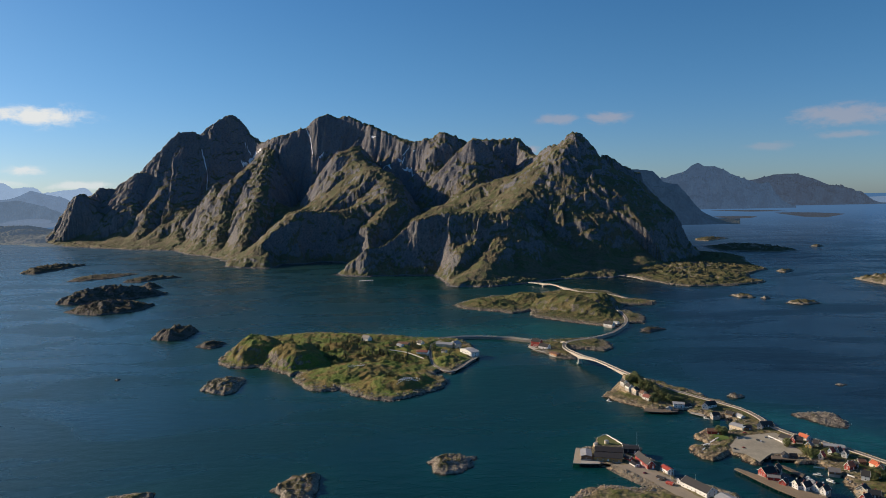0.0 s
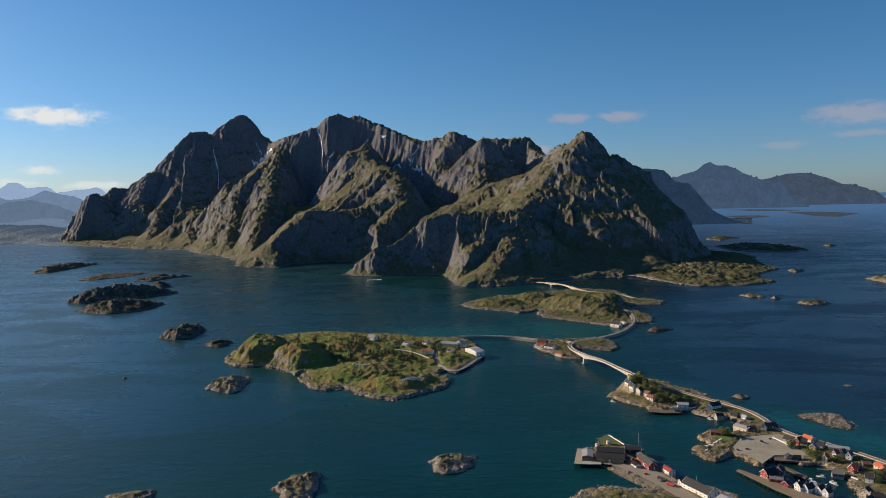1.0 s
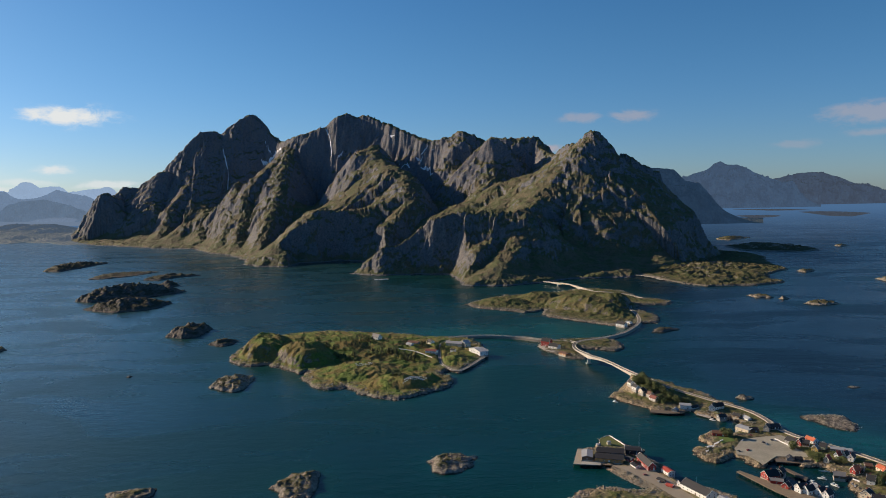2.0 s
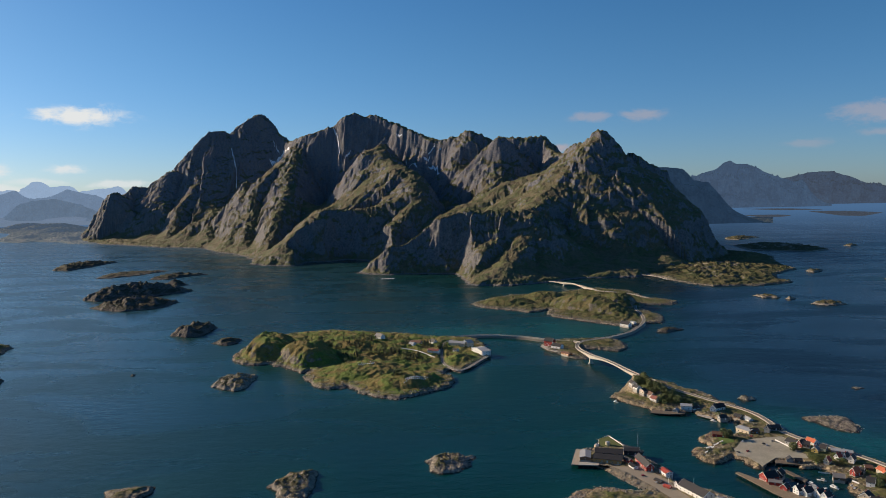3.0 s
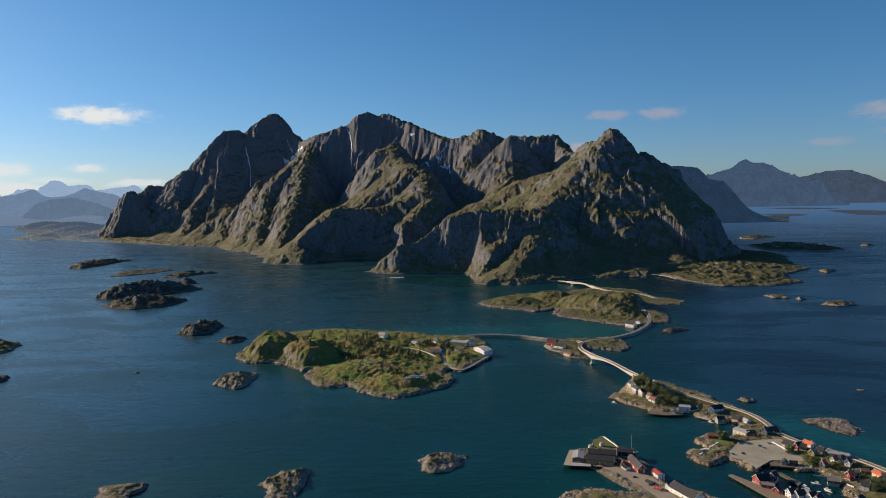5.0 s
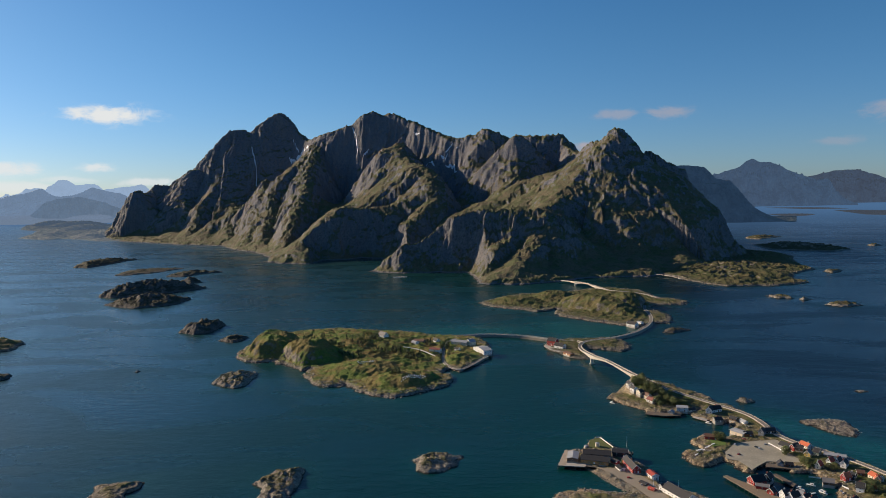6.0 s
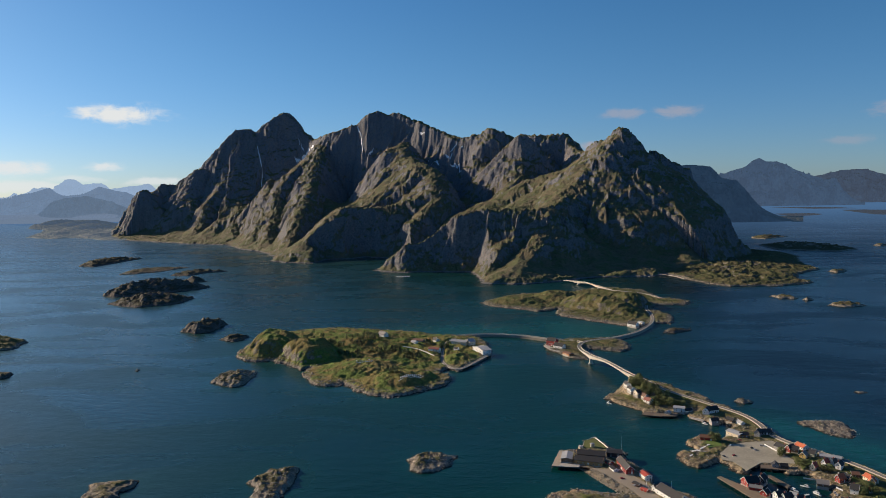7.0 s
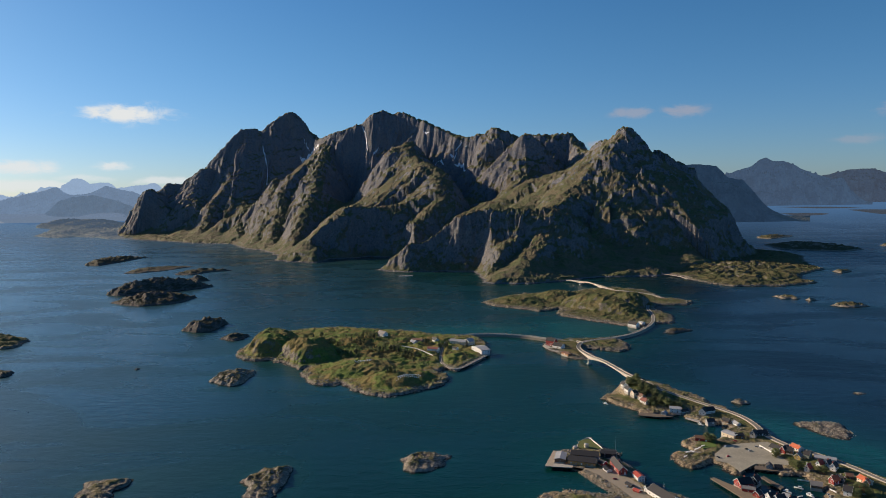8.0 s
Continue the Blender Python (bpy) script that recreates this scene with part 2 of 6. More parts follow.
def ground(x, y):
    best = 0.0
    for x0, y0, step, z in GROUNDS:
        i, j = (x - x0) / step, (y - y0) / step
        a, b = int(math.floor(i)), int(math.floor(j))
        if 0 <= a < z.shape[1] - 1 and 0 <= b < z.shape[0] - 1:
            u, v = i - a, j - b
            best = max(best, float((z[b, a] * (1 - u) + z[b, a + 1] * u) * (1 - v) + (z[b + 1, a] * (1 - u) + z[b + 1, a + 1] * u) * v))
    return best


SHORES = []


def island(name, shore, top, step, paint, label, seed, lip=2.5, hills=(), rough=0.35, flats=(), edge=14.0, category="island", grit=1.0):
    """An island with a shore line, a general height, hills (x, y, height, wide, long, turn) and level places (outline, height)."""
    px, py = [p[0] for p in shore], [p[1] for p in shore]
    gx, gy = np.arange(min(px) - 12, max(px) + 12 + step, step), np.arange(min(py) - 12, max(py) + 12 + step, step)
    x, y = np.meshgrid(gx, gy)
    d = inland(x, y, shore)
    deepest = max(d.max(), 1)
    jag = min(4.0, deepest * 0.25)
    d = d + jag * fractal(x / (jag * 5), y / (jag * 5), seed, 4, 0.6)
    rise = np.sin(np.clip(d / deepest, 0, 1) * 1.5708) ** 0.9
    crag = crags(x / (20 + top), y / (20 + top), seed + 9, 5) - 0.45
    z = lip * smooth(d, 0, 5) + max(top - lip, 0) * rise * (0.85 + rough * 2 * crag)
    for hx, hy, high, wide, long, turn in hills:
        c, s_ = math.cos(radians(turn)), math.sin(radians(turn))
        wx, wy = x + 6 * fractal(x / 30, y / 30, seed + 31, 3), y + 6 * fractal(x / 30, y / 30, seed + 37, 3)
        u, v = ((wx - hx) * c + (wy - hy) * s_) / wide, (-(wx - hx) * s_ + (wy - hy) * c) / long
        q = np.sqrt(u * u + v * v)
        hump = high * np.clip(1.08 - q ** 1.8, 0, 1) * (1 + 0.35 * rough * crag)
        z = np.maximum(z, hump * smooth(d, -1, edge)) + 0.12 * np.minimum(z, hump * smooth(d, 0, edge))
    z = z + smooth(d, 0, 6) * (0.05 * top + 0.7) * grit * (fractal(x / 9, y / 9, seed + 5, 3, 0.6) + 0.9 * (crags(x / 14, y / 14, seed + 6, 4) - 0.5))
    for outline, level in flats:
        k = smooth(inland(x, y, outline), -3.0, 2.0)
        z = z * (1 - k) + level * k
    for line, half in ROADS:
        if min(p[0] for p in line) < gx[-1] and max(p[0] for p in line) > gx[0] and min(p[1] for p in line) < gy[-1] and max(p[1] for p in line) > gy[0]:
            far, level, _ = along(x, y, line)
            k = smooth(far, half * 2.2, half)
            z = np.where(k > 0, z * (1 - k) + np.minimum(level - 0.45, z + 40) * k, z)
    z = np.where(d < 0, np.maximum(d * 0.35, -4) - 0.1, np.maximum(z, np.minimum(d * 0.2, 1.0)))
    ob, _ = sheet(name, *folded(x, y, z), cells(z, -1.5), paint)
    GROUNDS.append((gx[0], gy[0], step, z))
    SHORES.append((shore, deepest))
    return tagged(ob, label, category, kind="structure")


# ---- plan: shore lines and crests, metres ----
ISLETS = [
    ([(-1399, 2380), (-1330, 2357), (-1322, 2451), (-1313, 2663)], 78, 21.9),
    ([(-1107, 2114), (-1065, 2127), (-1012, 2186), (-969, 2316)], 96, 10.7),
    ([(-926, 2077), (-869, 2074), (-838, 2146), (-785, 2189)], 79, 14.3),
    ([(-824, 1926), (-779, 1912), (-754, 1936)], 33, 19.5),
    ([(-906, 1669), (-861, 1641), (-807, 1658), (-763, 1715), (-723, 1754), (-690, 1817)], 106, 37.4),
    ([(-814, 1537), (-764, 1505), (-717, 1489), (-677, 1512), (-651, 1543), (-651, 1619)], 65, 27.9),
    ([(-502, 1222), (-467, 1202), (-443, 1217), (-444, 1270), (-444, 1298)], 28, 24.6),
    ([(-404, 1155), (-374, 1133), (-361, 1151), (-361, 1179)], 12, 10.9),
    ([(-808, 1096), (-747, 1068), (-728, 1068), (-710, 1077), (-718, 1115), (-729, 1142)], 48, 15.9),
    ([(-640, 906), (-599, 896), (-594, 905), (-603, 926)], 15, 8.3),
    ([(-439, 946), (-433, 943), (-433, 953)], 2, 3.2),
    ([(-305, 888), (-290, 875), (-266, 863), (-258, 879), (-259, 912), (-262, 942)], 29, 10.9),
    ([(-261, 529), (-241, 520), (-237, 541), (-236, 561), (-239, 578)], 26, 6.1),
    ([(-144, 574), (-132, 567), (-130, 549), (-117, 533), (-108, 540), (-107, 570), (-111, 609)], 10, 9.1),
    ([(-11, 607), (0, 602), (14, 607), (22, 620), (26, 643)], 30, 6.7),
    ([(-208, 536), (-202, 532), (-200, 539)], 3, 5.3),
    ([(1175, 3356), (1217, 3305), (1371, 3468)], 82, 15.0),
    ([(1077, 2988), (1068, 2783), (1108, 2747), (1176, 2705), (1241, 2664), (1350, 2745)], 73, 28.3),
    ([(1479, 2919), (1491, 2885), (1535, 2905)], 21, 11.8),
    ([(951, 2070), (960, 2024), (1013, 2075)], 13, 10.3),
    ([(637, 1614), (650, 1577), (685, 1572)], 28, 7.5),
    ([(687, 1563), (692, 1546), (714, 1560)], 8, 6.7),
    ([(707, 1488), (729, 1462), (779, 1479)], 33, 9.4),
    ([(1062, 1872), (1060, 1789), (1065, 1733), (1074, 1679), (1154, 1720)], 84, 25.5),
    ([(325, 822), (332, 810), (346, 818)], 8, 6.0),
    ([(363, 749), (371, 727), (384, 709), (398, 703), (410, 718)], 30, 3.1),
    ([(331, 1211), (345, 1205), (380, 1232)], 24, 7.0),
    ([(2273, 6142), (2223, 5628), (2437, 5771)], 255, 9.1),
    ([(3100, 6826), (2879, 5799), (2963, 5616), (3442, 6231)], 137, 12.2),
    ([(2873, 7896), (3047, 7284), (3422, 7236)], 255, 7.0),
    ([(470, 861), (476, 856), (488, 860)], 9, 1.8),
]
PALE = {29, 30, 17, 11, 13, 14, 15, 16, 18, 19, 20, 21, 22, 23, 24, 25, 27, 28}
MOSSY = {8, 12, 25}
PLAIN = [(-2810, 4146), (-2642, 4014), (-2510, 3941), (-2462, 4024), (-2278, 3939), (-2119, 3775), (-1950, 3760), (-1900, 4100), (-2300, 4900), (-3009, 5756), (-3434, 6083), (-3927, 6139), (-4071, 6084), (-3802, 5636), (-3547, 5242), (-3271, 5023), (-3012, 4571)]
PLAIN_HILLS = [(-2300, 4050, 26, 160, 130, 0), (-2700, 4300, 24, 120, 160, 30), (-2900, 5000, 38, 200, 240, 20), (-2350, 4500, 34, 200, 240, 0), (-3300, 5600, 44, 260, 240, 0), (-3700, 5900, 40, 200, 200, 0)]
FAR_PLAIN = [(-6600, 8300), (-5891, 7939), (-5218, 7835), (-4486, 7006), (-4211, 7036), (-3825, 7025), (-3300, 7200), (-3500, 9000), (-5343, 10017), (-8000, 11000)]
FAR_PLAIN_HILLS = [(-4300, 7500, 45, 350, 300, 0), (-5200, 8300, 50, 400, 350, 0), (-5900, 8700, 50, 400, 350, 0)]
ISLAND = [(-331, 1038), (-309, 1006), (-285, 994), (-269, 1006), (-245, 988), (-220, 964), (-206, 951), (-198, 962), (-201, 930), (-174, 885), (-158, 871), (-138, 874), (-132, 882), (-107, 848), (-85, 832), (-60, 824), (-46, 837), (-26, 852), (-9, 873), (1, 886), (3, 907), (-3, 933), (-15, 940), (-8, 961), (9, 950), (29, 986), (50, 1044), (49, 1066), (43, 1127), (29, 1172), (-6, 1185), (-44, 1188), (-83, 1216), (-142, 1231), (-224, 1254), (-279, 1234), (-319, 1199), (-337, 1147), (-337, 1079)]
NORTH = [(17, 1540), (34, 1499), (57, 1475), (85, 1457), (112, 1440), (133, 1417), (156, 1428), (175, 1447), (167, 1394), (176, 1367), (209, 1333), (235, 1307), (257, 1287), (278, 1269), (295, 1256), (314, 1271), (331, 1291), (359, 1288), (374, 1328), (381, 1377), (369, 1411), (359, 1454), (379, 1497), (410, 1493), (440, 1497), (457, 1542), (437, 1570), (405, 1591), (398, 1664), (390, 1713), (359, 1728), (325, 1763), (273, 1739), (204, 1680), (150, 1668), (110, 1664), (62, 1608)]
JUNCTION = [(128, 1115), (134, 1078), (148, 1058), (161, 1031), (172, 1023), (186, 1018), (199, 1039), (192, 1066), (193, 1089), (215, 1079), (239, 1069), (256, 1088), (262, 1116), (252, 1148), (238, 1167), (204, 1161), (158, 1156), (136, 1145)]
APRON = [(492, 2058), (533, 1969), (541, 1891), (570, 1816), (603, 1767), (646, 1771), (716, 1772), (787, 1807), (824, 1836), (807, 1887), (847, 2000), (912, 2077), (954, 2116), (962, 2232), (996, 2376), (1041, 2493), (1042, 2633), (980, 2749), (770, 2692), (592, 2395)]
TOWN = [(182, 829), (188, 817), (198, 803), (208, 789), (216, 776), (233, 771), (251, 770), (262, 775), (261, 759), (272, 750), (278, 742), (292, 741), (297, 730), (287, 721), (286, 704), (275, 698), (269, 705), (259, 705), (245, 694), (238, 683), (239, 672), (242, 662), (234, 664), (224, 657), (223, 643), (226, 630), (235, 623), (245, 628), (259, 637), (260, 624), (268, 609), (279, 623), (287, 625), (305, 622), (304, 613), (317, 611), (323, 599), (326, 586), (324, 571), (315, 544), (288, 506), (344, 470), (412, 579), (382, 614), (366, 645), (351, 666), (334, 686), (327, 719), (327, 747), (315, 791), (300, 819), (300, 833), (286, 856), (269, 888), (258, 900), (239, 910), (221, 895), (198, 854)]
QUAY = [(114, 627), (132, 621), (137, 614), (146, 596), (156, 579), (161, 568), (155, 567), (141, 571), (124, 576), (109, 568), (95, 549), (84, 480), (240, 474), (226, 554), (210, 571), (192, 587), (187, 595), (192, 605), (185, 628), (176, 645), (181, 657), (167, 669), (157, 699), (147, 695), (137, 662), (121, 663)]
COAST = [(-2250, 4041), (-2046, 3803), (-1868, 3684), (-1708, 3574), (-1493, 3422), (-1326, 3357), (-1230, 3305), (-1087, 3061), (-984, 2959), (-872, 2811), (-773, 2590), (-763, 2506), (-696, 2439), (-620, 2411), (-570, 2405), (-563, 2541), (-484, 2552), (-434, 2609), (-366, 2579), (-301, 2487), (-303, 2269), (-334, 2176), (-295, 2127), (-225, 2105), (-127, 2125), (-34, 2101), (-7, 1989), (7, 1889), (33, 1831), (104, 1836), (177, 1852), (224, 1894), (306, 1960), (359, 1968), (421, 1975), (485, 1995), (600, 2120), (760, 2260), (890, 2430), (945, 2600), (920, 2800), (880, 3050), (830, 3400), (600, 4400), (-200, 5700), (-2200, 5700), (-2600, 4700)]
RIDGES = [   # fall in metres per metre on either hand, and the crest
    ((0.95, 1.5), [(-2061, 4080, 110), (-2049, 4220, 256), (-1991, 4280, 299), (-1926, 4300, 287), (-1862, 4310, 337), (-1780, 4320, 377), (-1644, 4340, 540), (-1564, 4360, 618), (-1466, 4370, 623), (-1450, 4380, 596), (-1380, 4390, 660), (-1269, 4400, 723), (-1199, 4380, 658)]),
    ((2.6, 1.4), [(-1199, 4380, 658), (-1127, 4300, 590), (-993, 4050, 524), (-852, 3760, 525), (-748, 3735, 564), (-667, 3730, 582), (-626, 3720, 620), (-577, 3710, 641), (-525, 3690, 621), (-453, 3670, 625), (-392, 3630, 586), (-274, 3540, 543), (-173, 3450, 507)]),
    ((1.8, 1.4), [(-173, 3450, 507), (-91, 3400, 496), (4, 3350, 503), (50, 3330, 474), (113, 3310, 451), (149, 3295, 470), (248, 3270, 463), (342, 3240, 464), (363, 3180, 411), (388, 3040, 370), (429, 2860, 398), (468, 2760, 412), (491, 2700, 416), (516, 2690, 407)]),
    ((1.0, 1.1), [(490, 2690, 410), (520, 2700, 391), (577, 2720, 350), (634, 2740, 335), (677, 2760, 303), (765, 2750, 216), (824, 2700, 148), (860, 2680, 100), (893, 2650, 49), (947, 2600, 0)]),
    ((1.25, 1.5), [(-875, 3800, 511), (-857, 3670, 439), (-847, 3520, 371), (-828, 3370, 287), (-817, 3220, 210), (-796, 3020, 131), (-769, 2800, 42)]),
    ((1.4, 1.5), [(-900, 3750, 462), (-932, 3640, 400), (-969, 3560, 353), (-998, 3500, 308), (-1015, 3420, 232), (-977, 3230, 113), (-949, 3040, 39)]),
    ((1.5, 1.5), [(-1105, 3640, 295), (-1060, 3370, 148), (-1036, 3150, 45)]),
    ((0.8, 1.5), [(-1478, 4400, 614), (-1509, 4150, 388), (-1526, 3950, 245), (-1534, 3750, 100), (-1528, 3600, 8)]),
    ((0.8, 1.5), [(-1730, 4200, 383), (-1718, 4050, 248), (-1648, 3900, 141), (-1651, 3720, 17)]),
    ((0.8, 1.4), [(-1988, 4050, 268), (-1893, 3980, 128), (-1884, 3870, 11)]),
    ((0.9, 1.4), [(-1291, 4473, 732), (-1296, 4350, 540), (-1374, 4100, 305), (-1339, 3800, 154), (-1236, 3400, 31)]),
    ((0.8, 0.8), [(-1150, 3720, 205), (-1297, 3680, 148), (-1399, 3640, 97)]),
    ((0.62, 1.35), [(-398, 3420, 459), (-361, 3300, 385), (-291, 3150, 353), (-204, 3050, 332), (-185, 2900, 249), (-200, 2780, 188), (-265, 2650, 116), (-314, 2480, 61)]),
    ((0.5, 1.3), [(-206, 2880, 238), (-355, 2800, 176), (-477, 2750, 164), (-546, 2720, 171), (-585, 2650, 122), (-627, 2560, 77), (-643, 2500, 32)]),
    ((1.9, 0.7), [(-524, 2600, 117), (-479, 2580, 133), (-422, 2540, 130), (-353, 2460, 88), (-296, 2380, 50)]),
    ((0.9, 1.6), [(-585, 2650, 122), (-587, 2560, 86), (-598, 2500, 41)]),
    ((0.7, 0.8), [(4, 3350, 507), (-53, 3280, 429), (-33, 3200, 346), (-81, 3060, 252)]),
    ((0.7, 0.9), [(144, 3130, 463), (135, 3060, 361), (122, 2950, 278), (17, 2880, 218)]),
    ((1.05, 0.45), [(-220, 2060, 31), (-200, 2090, 68), (-173, 2130, 100), (-121, 2170, 104), (-83, 2200, 140), (-23, 2230, 160), (30, 2250, 165), (117, 2250, 155), (194, 2230, 149)]),
    ((1.2, 1.9), [(194, 2230, 149), (216, 2190, 129), (225, 2120, 88), (237, 2050, 40)]),
    ((0.4, 0.4), [(110, 2560, 167), (163, 2640, 197), (228, 2720, 230), (311, 2800, 287), (385, 2860, 349)]),
    ((0.45, 0.45), [(38, 2800, 219), (151, 2850, 265), (261, 2850, 289)]),
    ((0.9, 1.6), [(-61, 2210, 149), (-58, 2120, 98)]),
    ((0.7, 1.7), [(117, 2250, 155), (81, 2150, 92), (16, 1990, 45)]),
    ((0.7, 1.7), [(194, 2230, 149), (156, 2080, 79), (114, 1930, 30)]),
    ((0.8, 0.4), [(174, 2300, 159), (231, 2430, 184), (285, 2520, 236), (310, 2560, 255), (365, 2640, 324), (490, 2690, 425)]),
    ((0.6, 1.3), [(490, 2690, 425), (457, 2600, 330), (462, 2500, 242), (452, 2430, 186), (465, 2340, 118), (485, 2210, 37), (492, 2090, 6)]),
    ((0.7, 1.4), [(577, 2720, 365), (596, 2620, 308), (564, 2520, 248), (518, 2420, 172), (487, 2340, 99)]),
    ((0.7, 1.2), [(677, 2760, 318), (658, 2600, 203), (634, 2430, 101), (609, 2220, 25)]),
    ((0.6, 1.1), [(765, 2750, 231), (764, 2600, 130), (743, 2400, 44)]),
]
FAR = [
    ('headland', [(1090, 5300, 470), (1212, 5300, 427), (1264, 5300, 397), (1312, 5300, 388), (1411, 5300, 390), (1538, 5300, 380), (1569, 5300, 351), (1617, 5300, 294), (1657, 5300, 281), (1720, 5300, 272), (1768, 5300, 223), (1808, 5300, 158), (1868, 5300, 92), (1928, 5300, 51), (2007, 5300, 18)], 1.0, 0, 560, 'dark steep headland across the fjord'),
    ('far_mountain', [(2272, 9500, 179), (2641, 9500, 300), (2885, 9500, 386), (3025, 9500, 448), (3131, 9500, 482), (3200, 9500, 538), (3312, 9500, 564), (3411, 9500, 533), (3516, 9500, 524), (3658, 9500, 450), (3834, 9500, 382), (4009, 9500, 336), (4300, 9500, 190)], 1.1, 1, 1300, 'distant jagged mountain in blue haze'),
    ('far_mountain', [(4100, 10500, 250), (4388, 10500, 354), (4541, 10500, 383), (4733, 10500, 418), (4924, 10500, 430), (5116, 10500, 411), (5308, 10500, 360), (5600, 10500, 236), (5847, 10500, 130), (6077, 10500, 31)], 0.8, 5, 1300, 'distant rounded mountain in blue haze'),
    ('far_coast', [(6240, 11500, 32), (6598, 11500, 61), (7027, 11500, 71), (7850, 11500, 56)], 0.8, 2, 1800, 'low brown coast in distant haze'),
    ('far_mountain', [(-11130, 14000, 218), (-10384, 14000, 206), (-10012, 14000, 223), (-8943, 13000, 305), (-8538, 13000, 426), (-8258, 13000, 389), (-8079, 13000, 556), (-7888, 13000, 563), (-7749, 13000, 455), (-7524, 13000, 482), (-7358, 13000, 469), (-7197, 13000, 361), (-6974, 13000, 399), (-6696, 13000, 426), (-6364, 13000, 472)], 1.2, 3, 1500, 'far pale mountain chain in haze'),
    ('far_mountain', [(-8537, 11000, 129), (-7955, 11000, 84), (-6861, 10000, 266), (-6461, 10000, 374), (-6295, 10000, 256), (-5689, 9500, 251), (-5396, 9500, 378), (-5116, 9500, 296), (-4877, 9500, 238)], 1.1, 2, 1500, 'blue hazy mountain ridge beyond the flats'),
    ('far_hill', [(-5199, 8000, 145), (-4986, 8000, 220), (-4708, 8000, 248), (-4505, 8000, 200), (-4339, 8000, 112), (-4034, 8000, 76)], 1.0, 4, 900, 'hazy dark hill above the coastal flats'),
    ('coastal_flats', [(-5934, 7500, 61), (-5535, 7500, 49), (-5270, 7500, 39), (-5137, 7500, 56), (-5007, 7500, 36), (-4551, 7500, 23), (-3972, 7500, 9)], 0.8, 1, 1500, 'low coastal flats in haze'),
]
ISLAND_HILLS = [(-282, 1070, 30, 48, 75, 10), (-218, 1016, 29, 58, 62, -20), (-120, 950, 12, 70, 60, 0), (-60, 890, 13, 60, 40, 20), (-170, 1120, 12, 110, 60, 0), (10, 1015, 9, 40, 30, 30)]
NORTH_HILLS = [(255, 1440, 29, 48, 120, 35), (320, 1480, 27, 55, 60, 0), (100, 1530, 14, 70, 50, -20), (180, 1560, 20, 60, 70, 10)]
TOWN_HILLS = [(228, 842, 15, 26, 52, 35)]
APRON_HILLS = [(760, 1960, 16, 90, 90, 0), (650, 1830, 14, 70, 40, 0), (880, 2300, 22, 80, 120, 0)]

